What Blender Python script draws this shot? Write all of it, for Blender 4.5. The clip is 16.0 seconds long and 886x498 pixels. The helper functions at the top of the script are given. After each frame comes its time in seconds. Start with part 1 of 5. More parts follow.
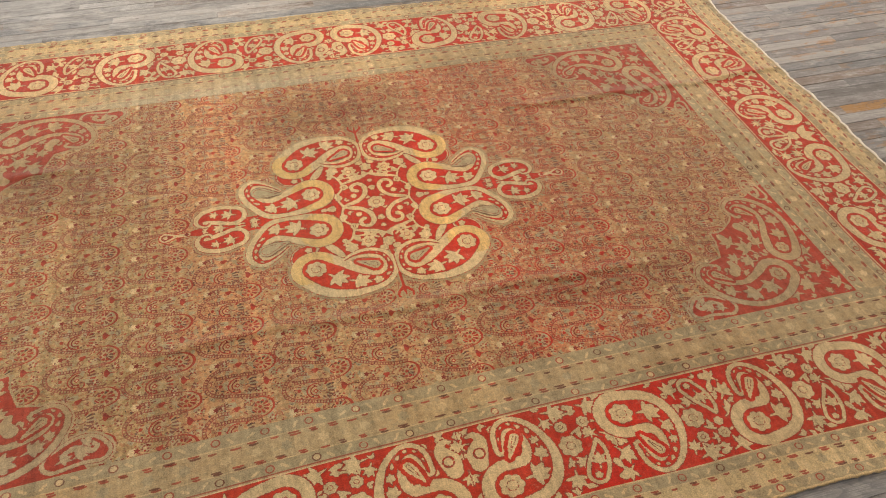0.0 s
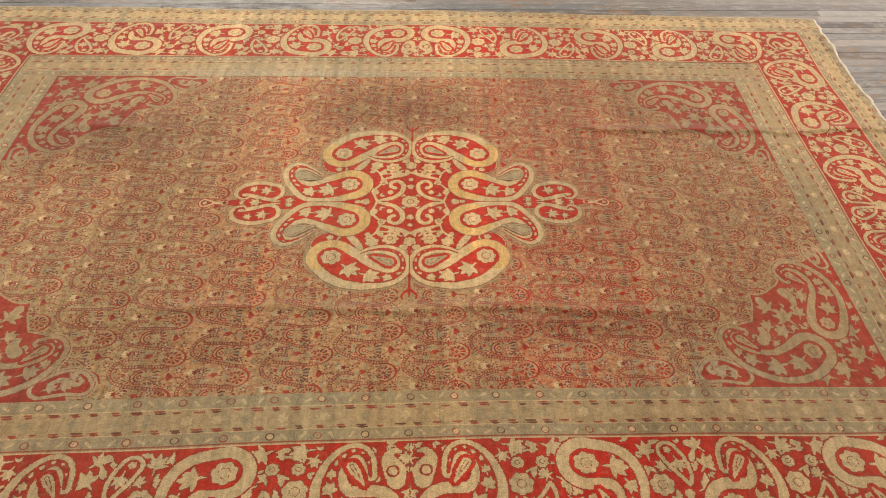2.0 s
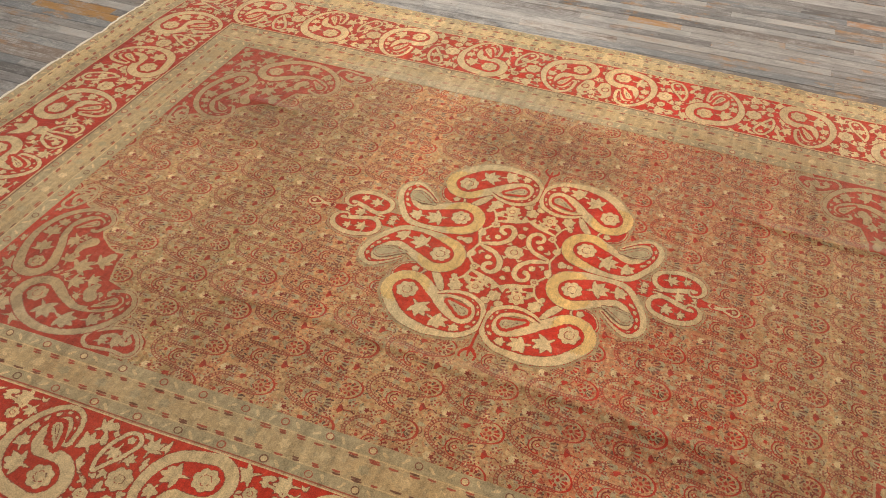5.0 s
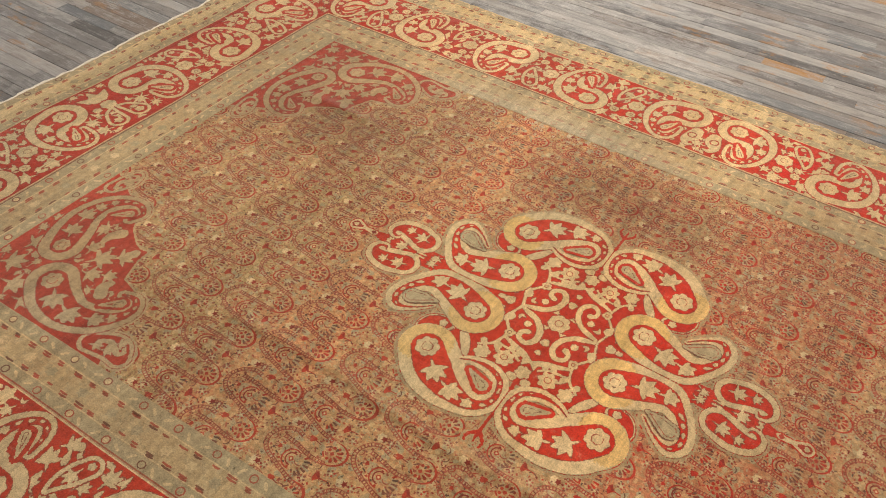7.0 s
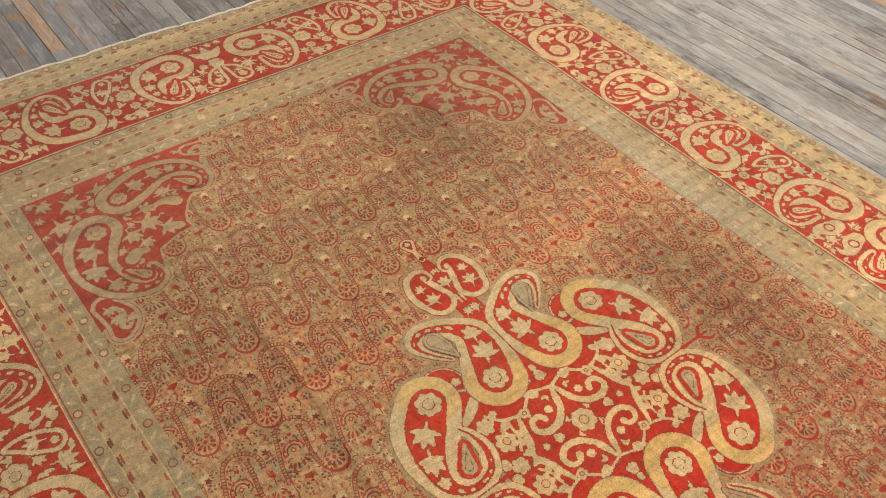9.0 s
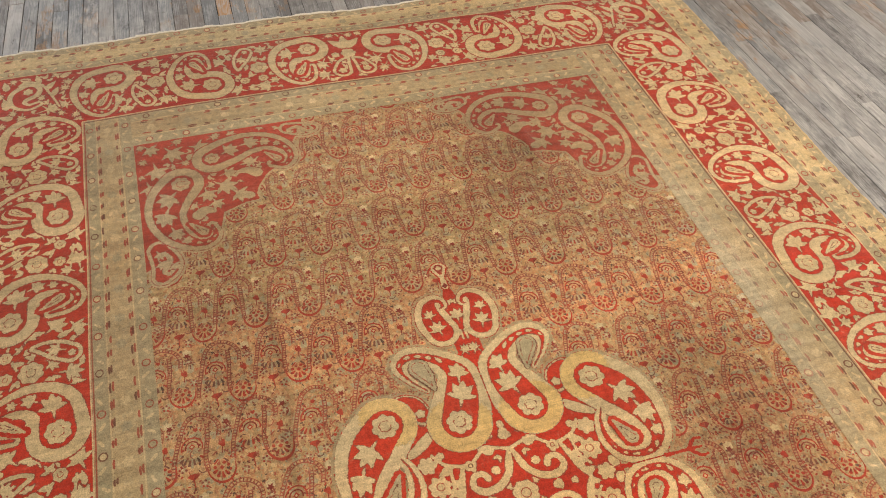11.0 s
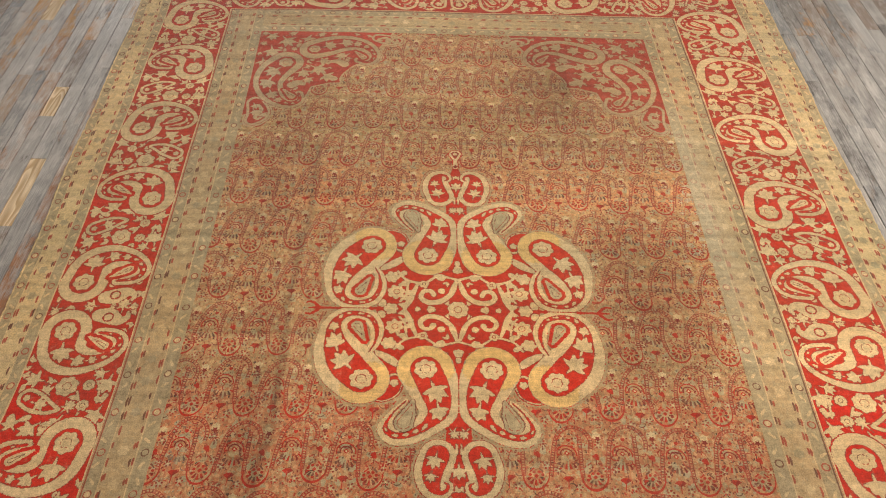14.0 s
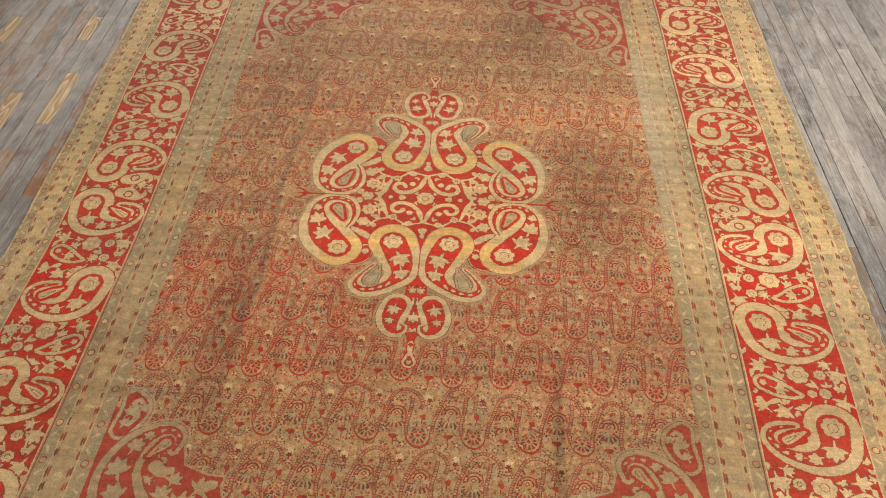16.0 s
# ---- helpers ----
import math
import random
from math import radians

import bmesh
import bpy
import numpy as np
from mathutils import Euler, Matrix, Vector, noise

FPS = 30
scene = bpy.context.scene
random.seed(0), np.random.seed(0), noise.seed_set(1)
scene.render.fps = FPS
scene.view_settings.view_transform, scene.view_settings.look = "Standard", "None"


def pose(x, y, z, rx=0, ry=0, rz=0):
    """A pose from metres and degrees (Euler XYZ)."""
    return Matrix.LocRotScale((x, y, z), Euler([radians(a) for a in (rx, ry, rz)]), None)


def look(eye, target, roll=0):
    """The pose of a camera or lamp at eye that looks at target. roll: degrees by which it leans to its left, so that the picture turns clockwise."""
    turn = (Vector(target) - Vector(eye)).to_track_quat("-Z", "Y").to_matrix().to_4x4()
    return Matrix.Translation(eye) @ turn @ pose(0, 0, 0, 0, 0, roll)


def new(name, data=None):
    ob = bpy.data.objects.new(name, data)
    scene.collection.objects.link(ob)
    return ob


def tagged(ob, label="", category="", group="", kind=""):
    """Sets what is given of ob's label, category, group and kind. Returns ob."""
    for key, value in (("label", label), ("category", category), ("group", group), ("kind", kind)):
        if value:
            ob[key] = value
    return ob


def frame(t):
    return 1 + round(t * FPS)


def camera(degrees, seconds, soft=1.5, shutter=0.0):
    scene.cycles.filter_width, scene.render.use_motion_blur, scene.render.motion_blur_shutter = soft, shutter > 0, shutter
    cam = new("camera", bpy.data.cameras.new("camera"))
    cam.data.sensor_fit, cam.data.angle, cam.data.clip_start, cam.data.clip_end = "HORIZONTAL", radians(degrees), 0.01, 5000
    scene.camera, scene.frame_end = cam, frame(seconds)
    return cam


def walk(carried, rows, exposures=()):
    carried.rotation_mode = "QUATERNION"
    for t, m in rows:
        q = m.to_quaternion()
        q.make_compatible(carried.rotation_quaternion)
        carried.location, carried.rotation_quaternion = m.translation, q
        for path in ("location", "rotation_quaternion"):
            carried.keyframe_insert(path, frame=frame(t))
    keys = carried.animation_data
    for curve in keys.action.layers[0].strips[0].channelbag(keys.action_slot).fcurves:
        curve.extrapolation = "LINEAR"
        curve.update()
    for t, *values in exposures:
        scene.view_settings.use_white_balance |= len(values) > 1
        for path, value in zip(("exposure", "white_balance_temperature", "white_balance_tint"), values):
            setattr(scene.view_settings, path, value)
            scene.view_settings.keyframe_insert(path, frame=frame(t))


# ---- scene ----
cam = camera(60.8, 16.0, soft=1.0)
PATH = [
    (0, (-0.305, -1.891, 1.677), (0.094, -0.521, 0.276), 1.5),
    (0.5, (-0.189, -1.931, 1.677), (0.12, -0.537, 0.277), 1.6),
    (1, (-0.113, -1.945, 1.663), (0.105, -0.53, 0.266), 1.6),
    (1.5, (-0.042, -1.938, 1.654), (0.089, -0.509, 0.261), 1.6),
    (2, (0.065, -1.914, 1.663), (0.11, -0.481, 0.269), 1.5),
    (2.5, (0.144, -1.871, 1.664), (0.094, -0.437, 0.27), 1.6),
    (3, (0.201, -1.821, 1.653), (0.055, -0.391, 0.263), 1.8),
    (3.5, (0.266, -1.788, 1.644), (0.016, -0.367, 0.259), 1.7),
    (4, (0.324, -1.757, 1.636), (-0.02, -0.351, 0.255), 1.8),
    (4.2, (0.346, -1.74, 1.629), (-0.037, -0.344, 0.249), 1.7),
    (6.3, (0.431, -1.369, 1.588), (-0.244, -0.099, 0.197), 1.7),
    (6.5, (0.438, -1.331, 1.585), (-0.262, -0.082, 0.189), 1.9),
    (7, (0.456, -1.246, 1.56), (-0.321, -0.057, 0.152), 2.1),
    (7.5, (0.486, -1.144, 1.553), (-0.364, -0.029, 0.126), 2.4),
    (8, (0.53, -1.036, 1.553), (-0.389, 0.0, 0.11), 2.7),
    (8.5, (0.529, -0.944, 1.54), (-0.46, 0.008, 0.085), 2.9),
    (9, (0.492, -0.834, 1.532), (-0.558, 0.036, 0.069), 3.2),
    (9.2, (0.483, -0.783, 1.537), (-0.592, 0.053, 0.073), 3.3),
    (11.3, (0.694, -0.368, 1.631), (-0.6, -0.03, 0.144), 2.0),
    (11.5, (0.731, -0.349, 1.638), (-0.573, -0.049, 0.152), 2.0),
    (12, (0.844, -0.294, 1.655), (-0.484, -0.08, 0.175), 1.8),
    (12.5, (0.949, -0.242, 1.702), (-0.386, -0.094, 0.22), 1.7),
    (13, (1.091, -0.153, 1.728), (-0.249, -0.058, 0.245), 1.8),
    (13.5, (1.214, -0.083, 1.738), (-0.127, -0.039, 0.254), 1.6),
    (14, (1.342, -0.04, 1.745), (0.002, -0.036, 0.26), 1.5),
    (14.5, (1.483, -0.003, 1.753), (0.147, -0.028, 0.265), 1.4),
    (15, (1.602, 0.045, 1.765), (0.267, 0.0, 0.276), 1.2),
    (15.5, (1.721, 0.121, 1.776), (0.382, 0.066, 0.291), 1.2),
    (16, (1.829, 0.161, 1.771), (0.487, 0.097, 0.289), 1.2),
]
walk(cam, [(t, look(eye, target, roll)) for t, eye, target, roll in PATH])
# ---- light ----
world = bpy.data.worlds.new("world")
scene.world = world
world.use_nodes = True
world.node_tree.nodes["Background"].inputs["Color"].default_value = (0.9, 0.95, 1.0, 1)
world.node_tree.nodes["Background"].inputs["Strength"].default_value = 0.0


def area_lamp(name, m, w, h, watts, colour):
    lamp = bpy.data.lights.new(name, "AREA")
    lamp.shape, lamp.size, lamp.size_y, lamp.energy, lamp.color = "RECTANGLE", w, h, watts, colour
    ob = new(name, lamp)
    ob.matrix_world = m
    return ob


WARM = (1.0, 0.85, 0.755)
# unseen lamps: warm ones under the ceiling, the other three are added fills
for lx, ly, watts in ((-1.7, 2.9, 30), (3.7, 3.6, 158), (-3.9, -3.5, 16), (2.9, -1.9, 32)):
    area_lamp("ceiling_lamp", pose(lx, ly, 3.05), 1.6, 0.5, watts, WARM)
# added fill that lifts the rug's middle; no fitting stands for it
area_lamp("track_light", look((-0.5, 1.2, 3.05), (-0.25, 0.25, 0)), 0.45, 0.45, 52, (1.0, 0.82, 0.6))
# added cool fill from the north, without a window behind it
area_lamp("shop_front_daylight", look((-1.5, 5.9, 1.7), (0, 0, 0.1)), 4.0, 1.8, 50, (0.82, 0.92, 1.0))
# added low fill from the west, for sheen along the south side
area_lamp("side_window_daylight", look((-5.45, -1.6, 1.7), (0, -0.6, 0.1)), 3.2, 1.8, 84, (0.90, 0.94, 1.0))


# ---- materials ----
class Nodes:
    """Short hand for a node material."""

    def __init__(self, name, roughness=0.8, specular=0.5):
        self.mat = bpy.data.materials.new(name)
        self.mat.use_nodes = True
        self.tree = self.mat.node_tree
        self.bsdf = self.tree.nodes["Principled BSDF"]
        self.bsdf.inputs["Roughness"].default_value = roughness
        self.bsdf.inputs["Specular IOR Level"].default_value = specular

    def add(self, kind, **inputs):
        node = self.tree.nodes.new(kind)
        for key, value in inputs.items():
            key = key.replace("_", " ")
            if hasattr(value, "links"):
                self.tree.links.new(value, node.inputs[key])
            else:
                node.inputs[key].default_value = value
        return node

    def place(self, sx=1.0, sy=1.0, sz=1.0, shift=0.0):
        geo = self.tree.nodes.new("ShaderNodeNewGeometry")
        m = self.tree.nodes.new("ShaderNodeMapping")
        m.inputs["Scale"].default_value = (sx, sy, sz)
        m.inputs["Location"].default_value = (shift, shift * 0.7, 0)
        self.tree.links.new(geo.outputs["Position"], m.inputs["Vector"])
        return m.outputs["Vector"]

    def noise(self, vector, scale, detail=3.0, rough=0.55):
        n = self.add("ShaderNodeTexNoise", Vector=vector, Scale=scale, Detail=detail, Roughness=rough)
        return n.outputs["Fac"]

    def ramp(self, fac, lo, hi, a=0.0, b=1.0):
        n = self.add("ShaderNodeMapRange", Value=fac)
        for key, value in (("From Min", lo), ("From Max", hi), ("To Min", a), ("To Max", b)):
            n.inputs[key].default_value = value
        return n.outputs["Result"]

    def math(self, op, a, b=0.0, clamp=False):
        n = self.tree.nodes.new("ShaderNodeMath")
        n.operation, n.use_clamp = op, clamp
        for i, value in enumerate((a, b)):
            if hasattr(value, "links"):
                self.tree.links.new(value, n.inputs[i])
            else:
                n.inputs[i].default_value = value
        return n.outputs[0]

    def mix(self, fac, a, b, blend="MIX"):
        n = self.tree.nodes.new("ShaderNodeMix")
        n.data_type, n.blend_type = "RGBA", blend
        for i, value in ((0, fac), (6, a), (7, b)):
            if hasattr(value, "links"):
                self.tree.links.new(value, n.inputs[i])
            else:
                n.inputs[i].default_value = (*value, 1) if isinstance(value, tuple) else value
        return n.outputs[2]

    def done(self, colour, height=None, strength=0.3, distance=0.002, rough=None):
        self.tree.links.new(colour, self.bsdf.inputs["Base Color"])
        if height is not None:
            b = self.add("ShaderNodeBump", Height=height, Strength=strength, Distance=distance)
            self.tree.links.new(b.outputs["Normal"], self.bsdf.inputs["Normal"])
        if rough is not None:
            self.tree.links.new(rough, self.bsdf.inputs["Roughness"])
        return self.mat


def rug_height(n):
    """Height of the pile: knots, soft waves and the three long fold lines."""
    knots = n.noise(n.place(1.0, 1.0, 1.0), 420.0, 2.0)
    waves = n.noise(n.place(1.2, 3.2, 1.0), 2.0, 3.0)
    tufts = n.noise(n.place(1.0, 1.0, 1.0, 3.0), 60.0, 3.0)
    geo = n.tree.nodes.new("ShaderNodeNewGeometry")
    split = n.add("ShaderNodeSeparateXYZ", Vector=geo.outputs["Position"])
    x, y = split.outputs["X"], split.outputs["Y"]
    wander = n.math("MULTIPLY", n.math("SUBTRACT", n.noise(n.place(1, 0, 0, 1.3), 2.6, 2.0), 0.5), 0.09)
    y = n.math("ADD", y, wander)
    total = n.math("ADD", n.math("MULTIPLY", knots, 0.0011), n.math("MULTIPLY", waves, 0.03))
    total = n.math("ADD", total, n.math("MULTIPLY", tufts, 0.0022))
    for y0, x0, x1, high in ((0.45, 0.55, 2.2, 0.022), (-0.462, -0.85, 0.9, 0.016), (0.43, -1.35, -0.8, 0.016), (-0.33, 0.25, 1.0, 0.007), (0.20, -1.3, -0.3, 0.006), (-0.52, 0.0, 0.9, 0.005)):
        d = n.math("DIVIDE", n.math("SUBTRACT", y, y0), 0.021)
        bell = n.math("POWER", 2.718, n.math("MULTIPLY", n.math("MULTIPLY", d, d), -1.0))
        ends = n.math("MULTIPLY", n.ramp(x, x0, x0 + 0.25), n.ramp(x, x1, x1 - 0.25))
        total = n.math("ADD", total, n.math("MULTIPLY", n.math("MULTIPLY", bell, ends), high))
    return total


# dye lots: from, to, softness along the rug, strength, tone
ABRASH = {
    "ground": ((0.28, 0.72, 0.035, 0.95, (1.10, 0.68, 0.66)), (-0.62, -0.40, 0.04, 0.9, (1.26, 1.06, 0.98)), (-1.30, -0.68, 0.10, 0.85, (0.80, 0.95, 0.90)), (-0.34, 0.02, 0.04, 0.8, (1.16, 1.10, 1.04)), (0.92, 1.25, 0.05, 0.6, (0.96, 1.02, 1.0))),
    "red": ((0.26, 0.75, 0.05, 0.9, (1.15, 0.62, 0.62)), (-1.35, -0.55, 0.12, 0.8, (0.80, 1.22, 1.3)), (-2.0, -1.5, 0.08, 0.8, (0.78, 0.85, 1.0)), (0.85, 1.3, 0.05, 0.7, (0.9, 1.35, 1.4)), (-0.36, 0.0, 0.05, 0.6, (1.0, 1.25, 1.2))),
    "pale": ((-0.10, 0.14, 0.03, 0.8, (1.10, 1.08, 1.02)), (-0.46, -0.16, 0.03, 0.8, (0.86, 0.92, 0.95)), (-2.0, -1.6, 0.05, 0.7, (0.88, 0.88, 0.86)), (0.55, 0.9, 0.05, 0.6, (0.95, 0.92, 0.9))),
}


# darker patches of the pile: place, reach, depth
DARKER = ((-0.05, 0.56, 0.45, 0.2, 0.30), (-1.0, 0.38, 0.35, 0.2, 0.28), (0.5, -0.52, 0.5, 0.1, 0.28), (-0.5, -0.6, 0.35, 0.12, 0.14))

# bleached, worn-down stretches of the pile: place, reach, strength
BLEACHED = ((-0.42, 0.80, 0.6, 0.10, 0.5), (0.72, -0.685, 0.42, 0.05, 0.4), (-1.05, -0.74, 0.35, 0.08, 0.3))


def wool(name, main, other, faded, island=None, fade=0.8, flecks=None, strong="pale"):
    """Old hand-knotted wool: abrash bands across the rug, worn patches, knots."""
    n = Nodes(name, 0.75, 0.2)
    n.bsdf.inputs["Sheen Weight"].default_value = 0.26
    n.bsdf.inputs["Sheen Roughness"].default_value = 0.5
    n.bsdf.inputs["Sheen Tint"].default_value = (1.0, 0.92, 0.82, 1)
    bands = n.noise(n.place(4.2, 0.35, 0.0, 2.0), 1.0, 5.0, 0.72)
    fine_bands = n.noise(n.place(34.0, 0.9, 0.0, 9.0), 1.0, 3.0, 0.6)
    worn = n.noise(n.place(1, 1, 0, 7.0), 2.3, 5.0, 0.66)
    speck = n.noise(n.place(1, 1, 0), 70.0, 4.0, 0.7)
    knots = n.noise(n.place(1.0, 1.0, 0.0, 5.0), 300.0, 3.0, 0.7)
    geo = n.tree.nodes.new("ShaderNodeNewGeometry")
    x = n.add("ShaderNodeSeparateXYZ", Vector=geo.outputs["Position"]).outputs["X"]
    x = n.math("ADD", x, n.math("MULTIPLY", n.math("SUBTRACT", n.noise(n.place(0.3, 2.5, 0, 6.0), 1.0, 3.0), 0.5), 0.1))
    colour = n.mix(n.ramp(bands, 0.34, 0.66), main, other)
    for lo, hi, soft, amount, tone in ABRASH[strong]:
        inside = n.math("MULTIPLY", n.ramp(x, lo - soft, lo + soft), n.ramp(x, hi + soft, hi - soft))
        colour = n.mix(n.math("MULTIPLY", inside, amount), colour, tone, "MULTIPLY")
    colour = n.mix(n.math("MULTIPLY", n.ramp(worn, 0.40, 0.72), fade), colour, faded)
    if flecks:
        vor = n.add("ShaderNodeTexVoronoi", Vector=n.place(0.75, 1.0, 0.0), Scale=150.0)
        pick = n.add("ShaderNodeSeparateColor", Color=vor.outputs["Color"])
        for k, (part, lo, fleck) in enumerate(flecks):
            colour = n.mix(n.ramp(pick.outputs[part], lo, lo + 0.05, 0.0, 0.4), colour, fleck)
    if island:
        geo = n.tree.nodes.new("ShaderNodeNewGeometry")
        colour = n.mix(n.ramp(geo.outputs["Random Per Island"], 0.55, 0.75), colour, island)
    dust = n.noise(n.place(1, 1, 0, 1.7), 38.0, 5.0, 0.75)
    colour = n.mix(n.ramp(dust, 0.58, 0.78, 0.0, 0.5), colour, (0.50, 0.38, 0.25))
    for cx, cy, rx, ry, amount in BLEACHED if strong == "pale" else ():
        m = n.add("ShaderNodeMapping", Vector=n.place())
        m.inputs["Scale"].default_value = (1 / rx, 1 / ry, 0)
        m.inputs["Location"].default_value = (-cx / rx, -cy / ry, 0)
        far = n.add("ShaderNodeVectorMath", Vector=m.outputs["Vector"])
        far.operation = "LENGTH"
        far = n.math("ADD", far.outputs["Value"], n.math("MULTIPLY", n.math("SUBTRACT", dust, 0.5), 1.4))
        colour = n.mix(n.ramp(far, 1.15, 0.3, 0.0, amount), colour, (0.52, 0.46, 0.33))
    rows = n.noise(n.place(170.0, 14.0, 0.0, 3.3), 1.0, 2.0, 0.6)
    value = n.math("ADD", n.math("MULTIPLY", speck, 0.30), n.math("ADD", n.math("MULTIPLY", knots, 0.46), n.math("MULTIPLY", fine_bands, 0.24)))
    value = n.math("ADD", n.math("MULTIPLY", value, 0.9), n.math("MULTIPLY", rows, 0.1))
    value = n.ramp(value, 0.36, 0.64, 0.44, 1.56)
    broad = n.ramp(n.noise(n.place(1, 1, 0, 12.0), 1.3, 4.0, 0.6), 0.3, 0.7, 0.84, 1.14)
    value = n.math("MULTIPLY", value, broad)
    weft = n.noise(n.place(3.1, 0.22, 0.0, 15.0), 1.0, 4.0, 0.7)
    value = n.math("MULTIPLY", value, n.ramp(weft, 0.32, 0.68, 0.84, 1.13))
    info = n.tree.nodes.new("ShaderNodeObjectInfo")
    value = n.math("MULTIPLY", value, n.ramp(info.outputs["Random"], 0.0, 1.0, 0.93, 1.06))
    for cx, cy, rx, ry, deep in DARKER:
        m = n.add("ShaderNodeMapping", Vector=n.place())
        m.inputs["Scale"].default_value = (1 / rx, 1 / ry, 0)
        m.inputs["Location"].default_value = (-cx / rx, -cy / ry, 0)
        far = n.add("ShaderNodeVectorMath", Vector=m.outputs["Vector"])
        far.operation = "LENGTH"
        far = n.math("ADD", far.outputs["Value"], n.math("MULTIPLY", n.math("SUBTRACT", worn, 0.5), 1.6))
        value = n.math("MULTIPLY", value, n.ramp(far, 0.2, 1.1, 1 - deep, 1.0))
    grey = n.add("ShaderNodeCombineXYZ", X=value, Y=value, Z=value)
    colour = n.mix(1.0, colour, grey.outputs["Vector"], "MULTIPLY")
    return n.done(colour, rug_height(n), 0.85, 1.0)


FLECKS = (("Red", 0.62, (0.38, 0.11, 0.06)), ("Green", 0.66, (0.26, 0.215, 0.115)), ("Blue", 0.70, (0.60, 0.44, 0.23)))
FIELD = wool("field_wool", (0.440, 0.275, 0.124), (0.465, 0.255, 0.118), (0.39, 0.282, 0.142), flecks=FLECKS, strong="ground")
RED = wool("madder_red_wool", (0.53, 0.030, 0.011), (0.46, 0.032, 0.014), (0.46, 0.062, 0.029), strong="red")
MADDER = wool("faded_madder_wool", (0.39, 0.042, 0.021), (0.43, 0.042, 0.021), (0.38, 0.080, 0.044), (0.24, 0.040, 0.026), strong="red")
CREAM = wool("cream_wool", (0.64, 0.485, 0.265), (0.60, 0.435, 0.225), (0.53, 0.44, 0.27))
GUARD = wool("tan_guard_wool", (0.62, 0.47, 0.24), (0.58, 0.425, 0.212), (0.52, 0.43, 0.25), flecks=(("Red", 0.80, (0.42, 0.35, 0.20)), ("Green", 0.86, (0.64, 0.50, 0.28))))
GOLD = wool("gold_wool", (0.68, 0.455, 0.165), (0.62, 0.41, 0.165), (0.58, 0.445, 0.23), fade=0.5)
SAGE = wool("sage_wool", (0.37, 0.315, 0.18), (0.40, 0.315, 0.18), (0.43, 0.36, 0.23))
DARK = wool("brown_outline_wool", (0.27, 0.065, 0.040), (0.30, 0.070, 0.042), (0.28, 0.11, 0.066))
MARK = wool("guard_mark_wool", (0.34, 0.082, 0.045), (0.40, 0.085, 0.048), (0.33, 0.13, 0.075), (0.18, 0.085, 0.05))
LADDER = wool("pale_madder_wool", (0.35, 0.082, 0.047), (0.38, 0.080, 0.046), (0.34, 0.125, 0.074), (0.23, 0.070, 0.048), strong="red")
OLDRED = wool("dull_corner_red_wool", (0.44, 0.042, 0.021), (0.40, 0.046, 0.025), (0.39, 0.085, 0.048), strong="red")
OLDTAN = wool("dull_corner_tan_wool", (0.46, 0.335, 0.18), (0.42, 0.29, 0.15), (0.36, 0.29, 0.175))
INNER = wool("olive_guard_wool", (0.48, 0.36, 0.19), (0.50, 0.345, 0.175), (0.40, 0.325, 0.19), flecks=(("Red", 0.80, (0.36, 0.31, 0.19)), ("Green", 0.86, (0.52, 0.41, 0.24))))
PLUM = wool("plum_brown_wool", (0.20, 0.080, 0.052), (0.22, 0.085, 0.052), (0.22, 0.10, 0.064), (0.12, 0.066, 0.044))
SIDE = wool("grey_green_stripe_wool", (0.40, 0.330, 0.190), (0.41, 0.315, 0.175), (0.38, 0.325, 0.205))
WOOL = [FIELD, RED, MADDER, CREAM, GUARD, GOLD, SAGE, DARK, MARK, LADDER, OLDRED, OLDTAN, INNER, PLUM, SIDE]
I_FIELD, I_RED, I_MADDER, I_CREAM, I_GUARD, I_GOLD, I_SAGE, I_DARK, I_MARK, I_LADDER, I_OLDRED, I_OLDTAN, I_INNER, I_PLUM, I_SIDE = range(15)


def cotton():
    n = Nodes("white_cotton", 0.9, 0.2)
    speck = n.noise(n.place(), 120.0, 3.0)
    return n.done(n.mix(speck, (0.74, 0.69, 0.58), (0.9, 0.87, 0.79)), speck, 0.4, 0.004)


# where the old orange finish is left on the floor: place, reach
FINISH = ((2.3, 0.70, 0.7), (-2.3, -0.5, 0.55), (-1.75, -1.62, 0.6), (-1.2, -1.62, 0.5), (0.2, 1.8, 0.6), (-1.5, 1.5, 0.45))

WASH_GLOSS = ((-1.0, 1.62, 0.7), (-0.3, 1.45, 0.5), (-1.9, -0.9, 0.6), (-0.7, -1.52, 0.9), (-1.6, -1.4, 0.5), (-0.9, 1.9, 0.8))  # worn white paint; to the south also the floor's whitish gloss, painted in


